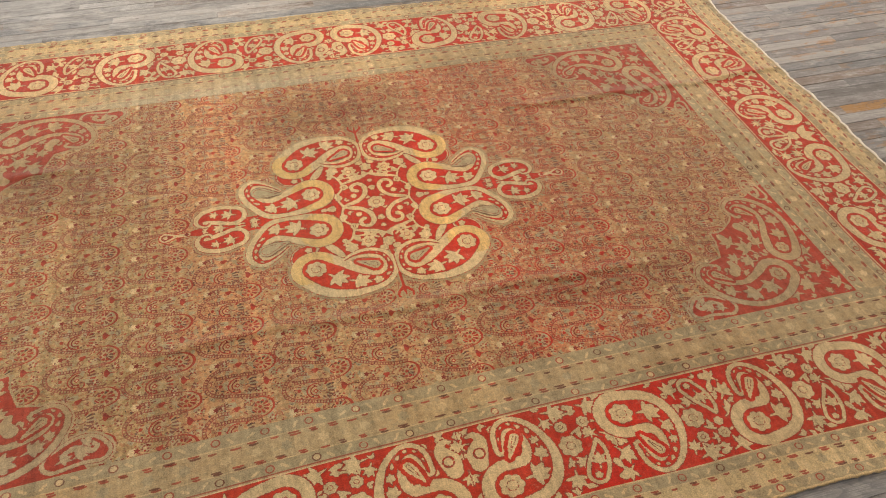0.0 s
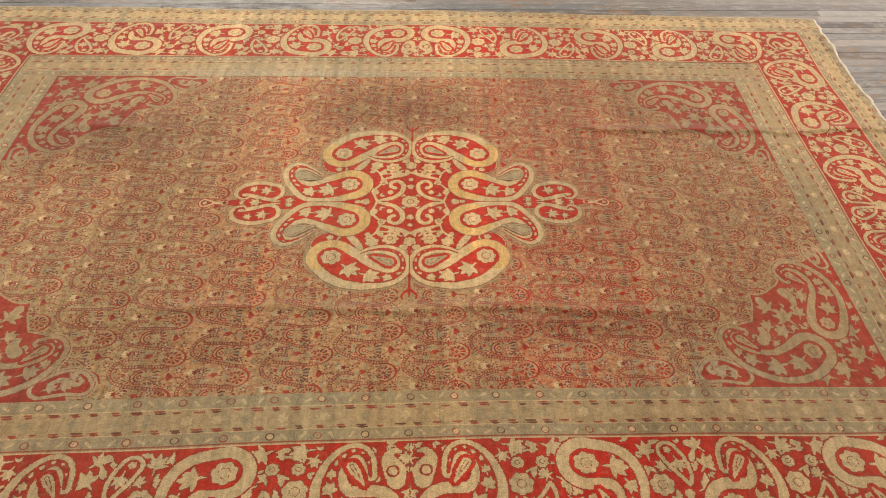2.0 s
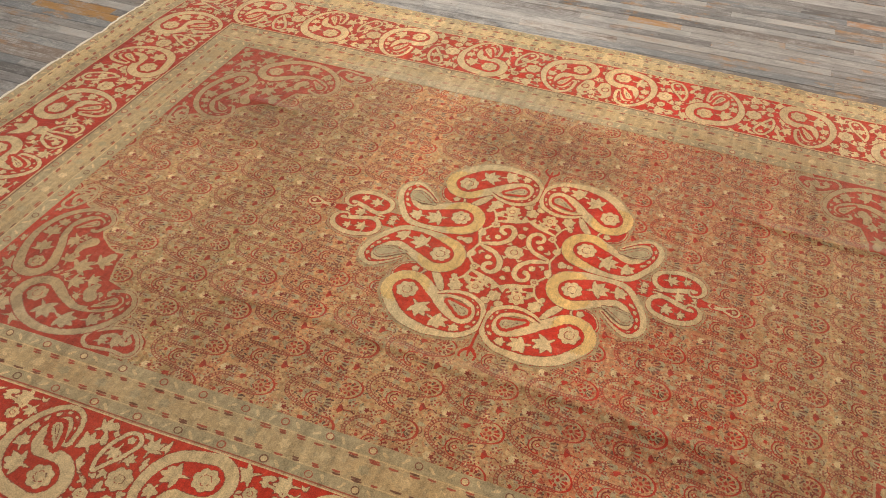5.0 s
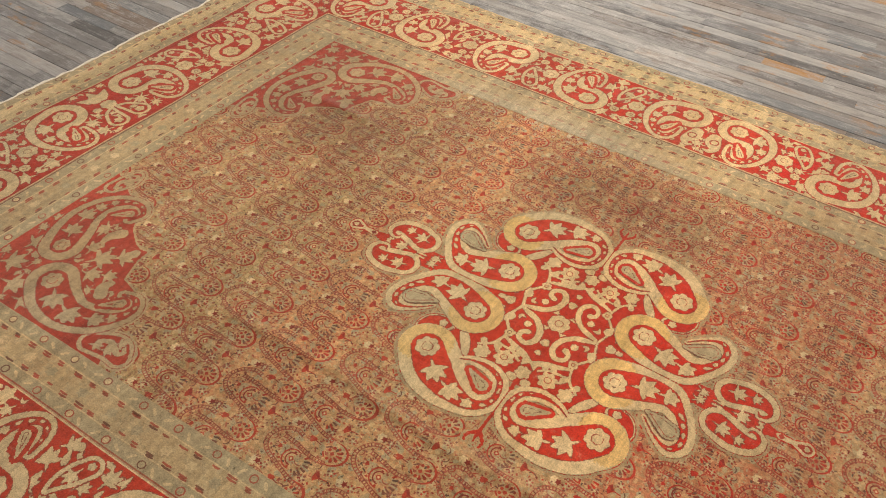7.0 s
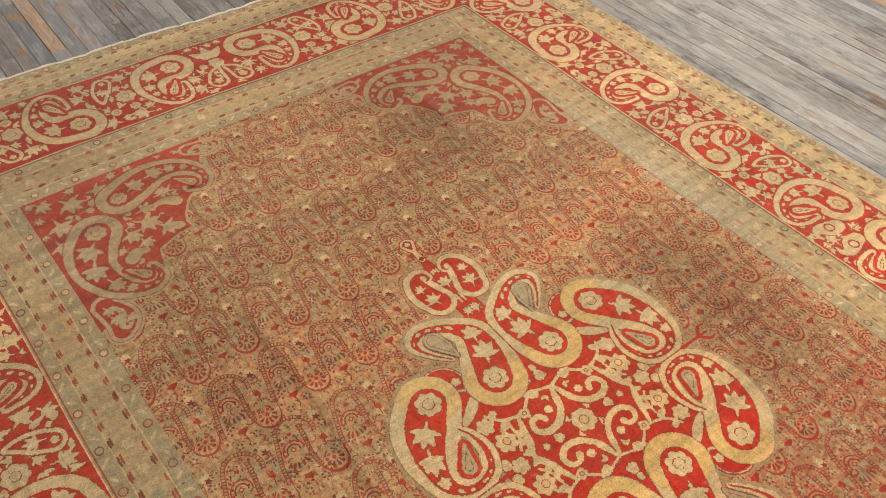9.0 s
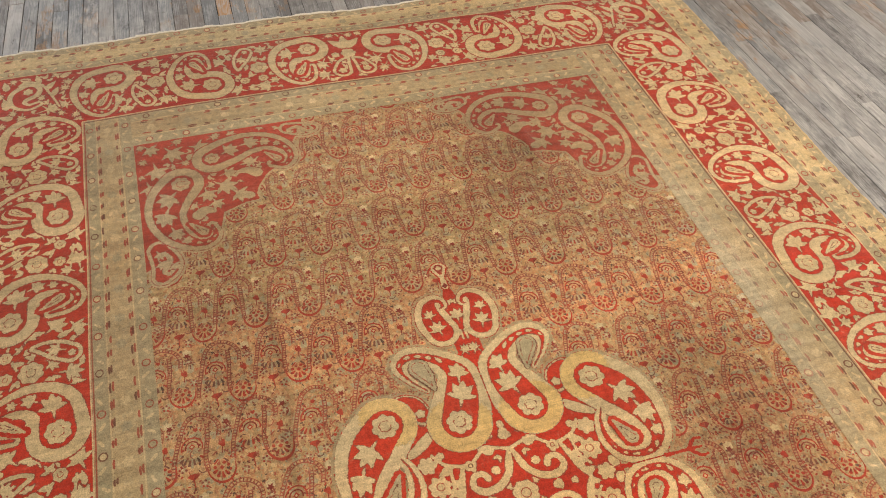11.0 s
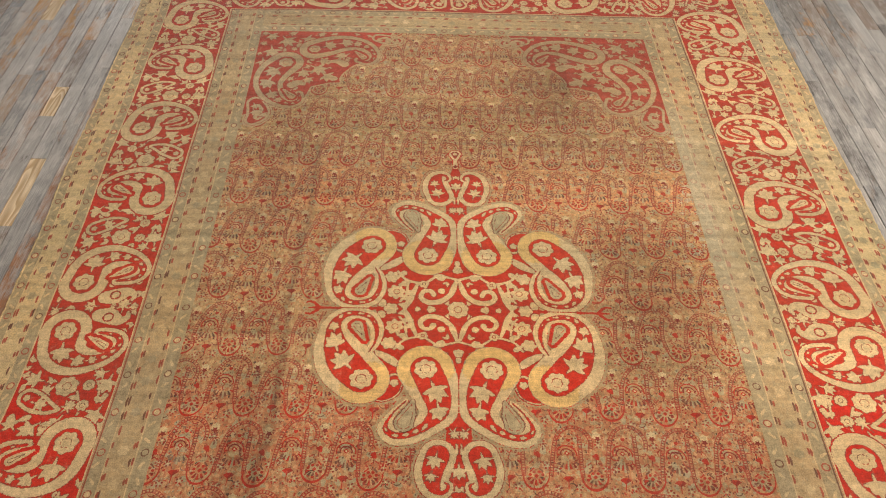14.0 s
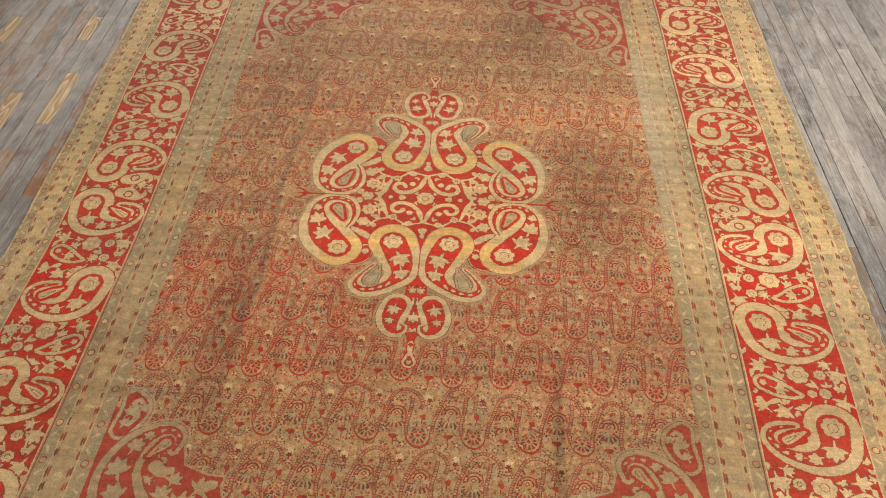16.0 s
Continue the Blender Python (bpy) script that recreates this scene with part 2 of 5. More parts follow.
def plank_wood(name, kind="grey"):
    """Old reclaimed strip floor: grey weathered grain with orange finish and white paint left in patches."""
    n = Nodes(name, 0.55, 0.35)
    info = n.tree.nodes.new("ShaderNodeObjectInfo")
    geo = n.tree.nodes.new("ShaderNodeNewGeometry")
    rnd = n.math("FRACT", n.math("ADD", info.outputs["Random"], geo.outputs["Random Per Island"]))
    shift = n.add("ShaderNodeCombineXYZ", X=n.math("MULTIPLY", rnd, 37.0), Y=n.math("MULTIPLY", rnd, 11.0))
    place = n.add("ShaderNodeVectorMath", Vector=n.place())
    n.tree.links.new(shift.outputs["Vector"], place.inputs[1])
    vec = place.outputs["Vector"]

    def stretched(sx, sy):
        m = n.add("ShaderNodeMapping", Vector=vec)
        m.inputs["Scale"].default_value = (sx, sy, 1)
        return m.outputs["Vector"]

    figure = n.noise(stretched(1.9, 13), 1.0, 2.0, 0.45)
    rings = n.math("FRACT", n.math("MULTIPLY", figure, 15.0))
    rings = n.math("MULTIPLY", n.ramp(rings, 0.0, 0.12), n.ramp(rings, 1.0, 0.35))
    grain = n.noise(stretched(7, 340), 1.0, 3.0, 0.65)
    pores = n.noise(stretched(24, 520), 1.0, 2.0, 0.6)
    blotch = n.noise(stretched(4.0, 9.0), 1.0, 6.0, 0.7)
    paint = n.noise(stretched(8.0, 19.0), 1.0, 8.0, 0.78)
    streak = n.noise(stretched(1.6, 46), 1.0, 5.0, 0.7)
    pick = lambda k: n.math("FRACT", n.math("MULTIPLY", rnd, k))
    if kind == "raw":
        colour = n.mix(rings, (0.74, 0.63, 0.45), (0.46, 0.335, 0.19))
        colour = n.mix(n.ramp(blotch, 0.55, 0.75, 0.0, 0.7), colour, (0.45, 0.40, 0.33))
    else:
        grey = n.mix(pick(1.0), (0.150, 0.149, 0.150), (0.285, 0.282, 0.280))
        colour = n.mix(n.ramp(pick(7.3), 0.66, 0.86, 0.0, 0.6), grey, (0.24, 0.175, 0.13))
        colour = n.mix(n.ramp(pick(13.7), 0.70, 0.80, 0.0, 0.75), colour, (0.20, 0.225, 0.245))
        if kind == "finish":
            worn_off = n.ramp(blotch, 0.40, 0.47)
            colour = n.mix(worn_off, colour, n.mix(n.ramp(pick(5.1), 0.3, 0.7), (0.46, 0.265, 0.10), (0.34, 0.17, 0.085)))
        if kind == "washed":
            colour = n.mix(n.ramp(blotch, 0.38, 0.56, 0.15, 0.85), colour, (0.47, 0.468, 0.46))
        patchy = n.ramp(n.noise(n.place(1.0, 1.3, 0, 4.0), 1.1, 3.0), 0.50, 0.60, 0.0, 0.8)
        for cx, cy, r in FINISH:
            m = n.add("ShaderNodeMapping", Vector=n.place())
            m.inputs["Scale"].default_value = (1 / r, 1.7 / r, 0)
            m.inputs["Location"].default_value = (-cx / r, -1.7 * cy / r, 0)
            far = n.add("ShaderNodeVectorMath", Vector=m.outputs["Vector"])
            far.operation = "LENGTH"
            patchy = n.math("MAXIMUM", patchy, n.ramp(far.outputs["Value"], 1.0, 0.4))
        orange = n.math("MULTIPLY", n.ramp(n.math("ADD", blotch, n.math("MULTIPLY", grain, 0.12)), 0.61, 0.65), patchy)
        colour = n.mix(n.math("MULTIPLY", orange, 0.8), colour, (0.42, 0.225, 0.08))
        colour = n.mix(n.math("MULTIPLY", rings, n.ramp(pick(3.9), 0.35, 0.8, 0.05, 0.5)), colour, (0.42, 0.41, 0.39))
        # old white paint, left in the grain and in flakes
        wash_gloss = 0.0
        # these patches also carry the south floor's reflection as paler colour
        for cx, cy, r in WASH_GLOSS:
            m = n.add("ShaderNodeMapping", Vector=n.place())
            m.inputs["Scale"].default_value = (1 / r, 1.7 / r, 0)
            m.inputs["Location"].default_value = (-cx / r, -1.7 * cy / r, 0)
            far = n.add("ShaderNodeVectorMath", Vector=m.outputs["Vector"])
            far.operation = "LENGTH"
            wash_gloss = n.math("MAXIMUM", wash_gloss, n.ramp(far.outputs["Value"], 1.0, 0.3, 0.0, 0.10))
        film = n.math("ADD", n.math("ADD", n.math("MULTIPLY", paint, 0.7), n.math("MULTIPLY", grain, 0.3)), wash_gloss)
        colour = n.mix(n.ramp(film, 0.50, 0.575, 0.0, 0.62), colour, (0.44, 0.445, 0.445))
        colour = n.mix(n.ramp(film, 0.61, 0.635, 0.0, 0.55), colour, (0.58, 0.58, 0.565))
        colour = n.mix(n.ramp(paint, 0.40, 0.33, 0.0, 0.75), colour, (0.075, 0.062, 0.052))
        spots = n.add("ShaderNodeTexVoronoi", Vector=n.place(0.8, 1.6, 0.0), Scale=6.0)
        colour = n.mix(n.ramp(spots.outputs["Distance"], 0.035, 0.025, 0.0, 0.85), colour, (0.035, 0.028, 0.022))
    fine = n.math("MULTIPLY", n.ramp(grain, 0.3, 0.7, 0.84, 1.13), n.ramp(streak, 0.3, 0.7, 0.86, 1.10))
    fine = n.math("MULTIPLY", fine, n.ramp(pores, 0.30, 0.42, 0.78, 1.0))
    fine = n.math("MULTIPLY", fine, n.ramp(pick(23.0), 0.0, 1.0, 0.86, 1.12))
    shade = n.add("ShaderNodeCombineXYZ", X=fine, Y=fine, Z=fine)
    colour = n.mix(1.0, colour, shade.outputs["Vector"], "MULTIPLY")
    height = n.math("ADD", n.math("MULTIPLY", grain, 0.8), n.math("MULTIPLY", paint, 0.5))
    return n.done(colour, height, 0.55, 0.0012, n.ramp(blotch, 0.3, 0.7, 0.46, 0.72))


def plaster(name, colour):
    n = Nodes(name, 0.9, 0.2)
    a = n.noise(n.place(), 3.0, 4.0)
    return n.done(n.mix(a, colour, tuple(c * 0.86 for c in colour)), n.noise(n.place(), 90.0), 0.2, 0.002)


def dark_gap():
    n = Nodes("floor_dirt", 0.95, 0.1)
    a = n.noise(n.place(), 40.0, 3.0)
    return n.done(n.mix(a, (0.028, 0.024, 0.02), (0.06, 0.05, 0.042)))


# ---- mesh helpers ----
def mesh_of(name, verts, faces, mats, slots=None):
    me = bpy.data.meshes.new(name)
    me.from_pydata(verts, [], faces)
    for m in mats:
        me.materials.append(m)
    if slots is not None:
        me.polygons.foreach_set("material_index", np.asarray(slots, dtype=np.int32))
    me.update()
    return me


def box(name, x0, x1, y0, y1, z0, z1, mat, parent=None):
    c = [(x, y, z) for z in (z0, z1) for y in (y0, y1) for x in (x0, x1)]
    f = [(0, 2, 3, 1), (4, 5, 7, 6), (0, 1, 5, 4), (2, 6, 7, 3), (0, 4, 6, 2), (1, 3, 7, 5)]
    ob = new(name, mesh_of(name, c, f, [mat]))
    ob.parent = parent
    return ob


def warp(u, v):
    """From the rug's square design to the rug as it lies: off-centre, narrower towards one end, edges a little wavy."""
    x = 0.012 + 1.002 * u - 0.033 * u * u - 0.003 * v + 0.013 * v * v
    y = 0.012 + 1.020 * v + 0.016 * v * v - 0.0085 * v**3 + 0.013 * u - 0.0164 * u * v - 0.0098 * u * u + 0.0034 * u * u * v
    far_u, far_v = np.clip((np.abs(u) - 1.3) / 0.6, 0, 1), np.clip((np.abs(v) - 0.7) / 0.6, 0, 1)
    x = x + far_u * (0.006 * np.sin(5.1 * v + 0.6) + 0.004 * np.sin(13.0 * v))
    y = y + far_v * (0.005 * np.sin(3.7 * u + 1.0) + 0.003 * np.sin(11.0 * u + v))
    return x, y


TOP = 0.009  # the rug's thickness


class Sheet:
    """Collects flat woven shapes in the rug's design and lays them on the rug as one mesh."""

    def __init__(self):
        self.v, self.f, self.m = [], [], []

    def add(self, pts, faces, mat, z):
        base = len(self.v)
        self.v += [(p[0], p[1], z) for p in pts]
        self.f += [tuple(base + i for i in face) for face in faces]
        self.m += [mat] * len(faces)

    def poly(self, pts, mat, z):
        self.add(pts, [tuple(range(len(pts)))], mat, z)

    def strip(self, pts, width, mat, z):
        p = np.asarray(pts, float)
        t = np.gradient(p, axis=0)
        t /= np.linalg.norm(t, axis=1)[:, None] + 1e-9
        nrm = np.stack([-t[:, 1], t[:, 0]], 1) * (np.asarray(width) * 0.5 * np.ones(len(p)))[:, None]
        both = np.concatenate([p + nrm, p - nrm])
        k = len(p)
        self.add(both.tolist(), [(i, i + 1, k + i + 1, k + i) for i in range(k - 1)], mat, z)

    def blob(self, c, r, mat, z, n=10, lobes=0, depth=0.25, turn=0.0, squash=1.0):
        pts = []
        for i in range(n):
            a = 2 * math.pi * i / n
            q = r * (1 - depth + depth * abs(math.cos(lobes * a / 2))) if lobes else r
            x, y = q * math.cos(a), q * math.sin(a) * squash
            pts.append((c[0] + x * math.cos(turn) - y * math.sin(turn), c[1] + x * math.sin(turn) + y * math.cos(turn)))
        self.add([c] + pts, [(0, 1 + i, 1 + (i + 1) % n) for i in range(n)], mat, z)

    def field(self, f, a0, b0, step, mat, z):
        """The region f < 0 of a grid of values, cut along its outline."""
        inside = f < 0
        s = inside[:-1, :-1].astype(int) + inside[1:, :-1] + inside[1:, 1:] + inside[:-1, 1:]
        ids, pts, faces = {}, [], []

        def node(i, j):
            k = (i, j)
            if k not in ids:
                ids[k] = len(pts)
                pts.append((a0 + i * step, b0 + j * step))
            return ids[k]

        def cut(i, j, k, l):
            key = (i, j, k, l) if (i, j) < (k, l) else (k, l, i, j)
            if key not in ids:
                p, q = f[key[0], key[1]], f[key[2], key[3]]
                t = min(max(p / (p - q), 0.08), 0.92)
                ids[key] = len(pts)
                pts.append((a0 + (key[0] + t * (key[2] - key[0])) * step, b0 + (key[1] + t * (key[3] - key[1])) * step))
            return ids[key]

        for i, j in np.argwhere(s > 0).tolist():
            ring = ((i, j), (i + 1, j), (i + 1, j + 1), (i, j + 1))
            if s[i, j] == 4:
                faces.append(tuple(node(*c) for c in ring))
                continue
            face = []
            for c, d in zip(ring, ring[1:] + ring[:1]):
                if inside[c]:
                    face.append(node(*c))
                if inside[c] != inside[d]:
                    face.append(cut(*c, *d))
            if len(face) > 2:
                faces.append(tuple(face))
        if faces:
            self.add(pts, faces, mat, z)

    def lay(self, name, parent, move=None, label="", lift=0.0):
        """The mesh under its parent; move maps the shapes' own coordinates to the design's."""
        p = np.array(self.v, float)
        u, v = (p[:, 0], p[:, 1]) if move is None else move(p[:, 0], p[:, 1])
        x, y = warp(u, v)
        # keep every face turned upwards
        verts = np.stack([x, y, TOP + (p[:, 2] + lift) * 0.001], 1)
        faces = self.f
        a, b, c = (np.array([verts[f[i]] for f in faces[:200]]) for i in range(3))
        if np.cross(b - a, c - a)[:, 2].sum() < 0:
            faces = [f[::-1] for f in faces]
        used = sorted(set(self.m))
        slot = {m: i for i, m in enumerate(used)}
        ob = new(name, mesh_of(name, verts.tolist(), faces, [WOOL[m] for m in used], [slot[m] for m in self.m]))
        ob.parent = parent
        return tagged(ob, label) if label else ob


# ---- woven shapes as distances (negative inside) ----
def smooth(points, n=10):
    """A smooth line through some points, with their further columns (radii) carried along."""
    p = np.asarray(points, float)
    p = np.concatenate([2 * p[:1] - p[1:2], p, 2 * p[-1:] - p[-2:-1]])
    out = []
    for i in range(1, len(p) - 2):
        for t in np.arange(n) / n:
            a, b, c, d = p[i - 1 : i + 3]
            out.append(0.5 * (2 * b + (c - a) * t + (2 * a - 5 * b + 4 * c - d) * t**2 + (3 * b - a - 3 * c + d) * t**3))
    return np.array(out + [p[-2]])


def chain(A, B, pts):
    """A line of circles: rows of a, b, radius."""
    best = np.full(A.shape, 9.0)
    for (a, b, r), (c, d, q) in zip(pts[:-1], pts[1:]):
        e, g = c - a, d - b
        t = np.clip(((A - a) * e + (B - b) * g) / (e * e + g * g + 1e-12), 0, 1)
        best = np.minimum(best, np.hypot(A - a - t * e, B - b - t * g) - r - t * (q - r))
    return best


def petals(A, B, a, b, r, k, turn=0.0, depth=0.3):
    x, y = A - a, B - b
    return np.hypot(x, y) - r * (1 - depth + depth * np.abs(np.cos(k * (np.arctan2(y, x) - turn) / 2)))


def leaf(A, B, a, b, length, width, turn):
    x = (A - a) * math.cos(turn) + (B - b) * math.sin(turn)
    y = -(A - a) * math.sin(turn) + (B - b) * math.cos(turn)
    t = np.clip(x / length, -0.02, 1.02)
    saw = 0.88 + 0.12 * np.abs(np.sin(t * 9.0))
    half = width * np.sqrt(np.clip(t, 0, 1)) * (1 - np.clip(t, 0, 1)) * 2.2 * saw
    return np.maximum(np.abs(y) - half, np.maximum(-x, x - length)) * 0.85


def polygon(A, B, pts):
    d, sign = np.full(A.shape, 9.0), np.ones(A.shape)
    for (a, b), (c, e) in zip(pts, pts[1:] + pts[:1]):
        x, y = c - a, e - b
        t = np.clip(((A - a) * x + (B - b) * y) / (x * x + y * y), 0, 1)
        d = np.minimum(d, np.hypot(A - a - t * x, B - b - t * y))
        cross = ((b > B) != (e > B)) & (A < (c - a) * (B - b) / (e - b + 1e-12) + a)
        sign = np.where(cross, -sign, sign)
    return d * sign


def fill_leaves(A, B, f, free, rng, tries, step, a0, b0, gap=0.005, big=0.03):
    """Strews small flowers and saw-edged leaves over what is free of f, never touching."""
    for k in range(tries):
        i, j = rng.integers(A.shape[0]), rng.integers(A.shape[1])
        room = min(f[i, j], free[i, j]) - gap
        if room < (0.009 if k < tries // 3 else 0.0036):
            continue
        a, b = A[i, j], B[i, j]
        size = min(room, big)
        i0, i1 = max(i - 30, 0), i + 31
        j0, j1 = max(j - 30, 0), j + 31
        SA, SB, sf, sfree = A[i0:i1, j0:j1], B[i0:i1, j0:j1], f[i0:i1, j0:j1], free[i0:i1, j0:j1]
        if size > 0.011 and rng.random() < 0.3:
            shape = petals(SA, SB, a, b, size * rng.uniform(0.8, 1.05), rng.integers(5, 8), rng.uniform(0, 3), 0.2)
        elif size > 0.009:
            # a blossom: a fan of petals on a stem with two thin sepals
            turn, shape = rng.uniform(0, 6.28), petals(SA, SB, a, b, size * 0.4, 5)
            for s, l, w in ((0.0, 2.3, 0.42), (0.5, 2.1, 0.36), (-0.5, 2.1, 0.36), (1.05, 1.7, 0.3), (-1.05, 1.7, 0.3), (2.0, 1.5, 0.2), (-2.0, 1.5, 0.2), (3.14, 2.2, 0.12)):
                shape = np.minimum(shape, leaf(SA, SB, a, b, size * l * rng.uniform(0.85, 1.15), size * w, turn + s))
            shape = np.maximum(shape, gap * 0.8 - np.minimum(sf, sfree))
        else:
            turn, spray = rng.uniform(0, 6.28), int(rng.integers(2, 5))
            shape = np.full(SA.shape, 9.0)
            for s in range(spray):
                shape = np.minimum(shape, leaf(SA, SB, a, b, size * 2.4 + 0.006, size * 0.5 + 0.0024, turn + (s - (spray - 1) / 2) * 1.15))
            shape = np.maximum(shape, gap * 0.75 - np.minimum(sf, sfree))
        f[i0:i1, j0:j1] = np.minimum(sf, shape)
    return f


def grid(a0, a1, b0, b1, step):
    return np.meshgrid(np.arange(a0, a1 + step, step), np.arange(b0, b1 + step, step), indexing="ij")


def ragged(f, rng, size=0.0009):
    """The stepped, uneven edge that knots give."""
    return f + rng.normal(0, size, f.shape)


STEP = 0.0027


def rose(A, B, a, b, r, turn=0.0):
    """A round open flower with a scalloped rim and a notch."""
    return petals(A, B, a, b, r, 7, turn, 0.17)


def lily(A, B, a, b, r, turn, wide=0.30):
    """A blossom seen from the side: three long petals, two low ones and a short stem."""
    f = np.hypot(A - a, B - b) - r * 0.22
    for t, l, w in ((0.0, 1.05, 1.0), (0.62, 1.0, 0.9), (-0.62, 1.0, 0.9), (1.45, 0.9, 0.62), (-1.45, 0.9, 0.62), (math.pi, 0.75, 0.3)):
        f = np.minimum(f, leaf(A, B, a, b, r * l, r * wide * w, turn + t))
    return f


def comma(A, B, spine, widths):
    """A curled boteh: the red comma within, and the comma with its pale band round it."""
    line = smooth(spine, 6)
    wide = line.copy()
    wide[:, 2] += np.interp(np.linspace(0, 1, len(line)), np.linspace(0, 1, len(widths)), widths)
    return chain(A, B, line), chain(A, B, wide), line


def sprigs(A, B, line, red, rng):
    """What grows along a boteh's middle: a rose in its head, lilies and buds towards the tail."""
    way = np.gradient(line[:, :2], axis=0)
    d = np.r_[0, np.cumsum(np.hypot(*np.diff(line[:, :2], axis=0).T))]
    at = lambda q: min(int(np.searchsorted(d, q)), len(line) - 1)
    head = line[0]
    f = rose(A, B, head[0], head[1], head[2] * 0.78, rng.uniform(0, 2))
    q = head[2] * 0.74
    while q < d[-1]:
        k = at(q)
        r = line[k, 2]
        if r < 0.006:
            break
        turn = math.atan2(way[k, 1], way[k, 0]) + rng.uniform(-0.15, 0.15)
        size = min(max(r * 1.08, 0.013), 0.042)
        k2 = at(q + size * 0.75)
        r2 = line[k2, 2]
        if r2 > 0.014:
            f = np.minimum(f, lily(A, B, line[k2, 0], line[k2, 1], size, turn, 0.36))
            q += size * 1.75
        else:
            f = np.minimum(f, leaf(A, B, line[k2, 0], line[k2, 1], size * 1.3, min(r2 * 0.62, 0.006), turn))
            q += size * 2.1
    return np.maximum(f, red + 0.0035)


def boteh_sheet(spine, widths, drop, seed, band=None, bloom=None, ground=None, z=1.8, gold_at=None, core=None, gap=0.011, above=None, beside=None, room=None, edge=None):
    """One large boteh as a sheet: band, red comma, flowers, and the drop in the hook of its tail."""
    rng = np.random.default_rng(seed)
    band, bloom = (I_CREAM if band is None else band), (I_CREAM if bloom is None else bloom)
    p = np.array(spine)
    r = (p[:, 2] + max(widths)).max() + 0.012
    a0, a1, b0, b1 = p[:, 0].min() - r, p[:, 0].max() + r, p[:, 1].min() - r, p[:, 1].max() + r
    A, B = grid(a0, a1, b0, b1, STEP)
    red, wide, line = comma(A, B, spine, widths)
    clip = np.full(A.shape, -9.0)
    if above is not None:
        clip = above - B
    if beside is not None:
        clip = np.maximum(clip, beside - A)
    if room is not None:
        clip = np.maximum(clip, np.abs(B) - room)
    red, wide = np.maximum(red, clip + 0.004), np.maximum(wide, clip)
    flowers = sprigs(A, B, line, red, rng)
    seedf = chain(A, B, drop)
    sheet = Sheet()
    put = lambda f, mat, dz, rough=0.0011: sheet.field(ragged(f, rng, rough), a0, b0, STEP, mat, z + dz)
    put(np.maximum(wide - 0.0014, clip), I_DARK if edge is None else edge, -0.2)
    if gold_at is None:
        put(wide, band, 0.0)
    else:
        ga, gb, gr = gold_at
        near = ragged(np.hypot(A - ga, B - gb) - gr, rng, 0.004)
        put(np.maximum(wide, near), I_GOLD, 0.0)
        put(np.maximum(wide, -near), band, 0.0)
    red_mat = I_RED if ground is None else ground
    put(red - 0.0016, I_DARK, 0.25)
    put(red, red_mat, 0.5)
    if gap > 0.004:
        put(seedf - gap, red_mat, 0.5)
    else:
        put(seedf - 0.0024, I_PLUM, 0.5)
    put(seedf, band if core is None else core, 0.75)
    put(np.abs(seedf + 0.008) - 0.0011, I_MARK, 0.95, 0.0005)
    put(flowers - 0.0014, I_DARK, 0.75, 0.0008)
    put(flowers, bloom, 1.0, 0.0008)
    h = line[0]
    put(np.abs(rose(A, B, h[0], h[1], h[2] * 0.36, 0.5)) - 0.0012, I_MARK, 1.25, 0.0006)
    return sheet


# ---- the shop: floor, walls, ceiling ----
PLANK, PALE, DIRT = plank_wood("weathered_plank"), plank_wood("raw_pale_plank", "raw"), dark_gap()
# the whitened wood is whitewash, made paler for gloss on the south boards
FINISHED, WHITENED = plank_wood("old_finish_plank", "finish"), plank_wood("whitewash_gloss_plank", "washed")
X0, X1, Y0, Y1 = -5.6, 5.6, -5.2, 6.2
floor = tagged(box("floor", X0, X1, Y0, Y1, -0.12, -0.004, DIRT), "worn grey reclaimed strip wood floor", "floor", kind="structure")
WALL = plaster("white_wall_paint", (0.72, 0.69, 0.63))
for nm, dims in (("wall_north", (X0, X1, Y1, Y1 + 0.15)), ("wall_south", (X0, X1, Y0 - 0.15, Y0)), ("wall_east", (X1, X1 + 0.15, Y0, Y1)), ("wall_west", (X0 - 0.15, X0, Y0, Y1))):
    tagged(box(nm, *dims, -0.12, 3.2, WALL), "plain off-white painted shop wall", "wall", kind="structure")
tagged(box("ceiling", X0, X1, Y0, Y1, 3.2, 3.35, plaster("ceiling_paint", (0.75, 0.72, 0.67))), "plain pale painted ceiling", "ceiling", kind="structure")

# ---- the rug ----
U_FIELD, U_IN, U_OUT, U_EDGE = 1.375, 1.53, 1.82, 1.95
V_FIELD, V_IN, V_OUT, V_EDGE = 0.760, 0.910, 1.187, 1.315


def frame_band(u0, v0, u1, v1, mat, z, n=60):
    """The ground between two rectangles of the design."""
    s = Sheet()
    us = np.linspace(-u1, u1, n)
    for a, b in zip(us[:-1], us[1:]):
        for lo, hi in ((-v1, -v0), (v0, v1)):
            s.poly([(a, lo), (b, lo), (b, hi), (a, hi)], mat, z)
    vs = np.linspace(-v0, v0, n // 2)
    for a, b in zip(vs[:-1], vs[1:]):
        for lo, hi in ((-u1, -u0), (u0, u1)):
            s.poly([(lo, a), (hi, a), (hi, b), (lo, b)], mat, z)
    return s


rug = tagged(new("rug"), "large antique red and gold paisley wool carpet on the plank floor", "rug")

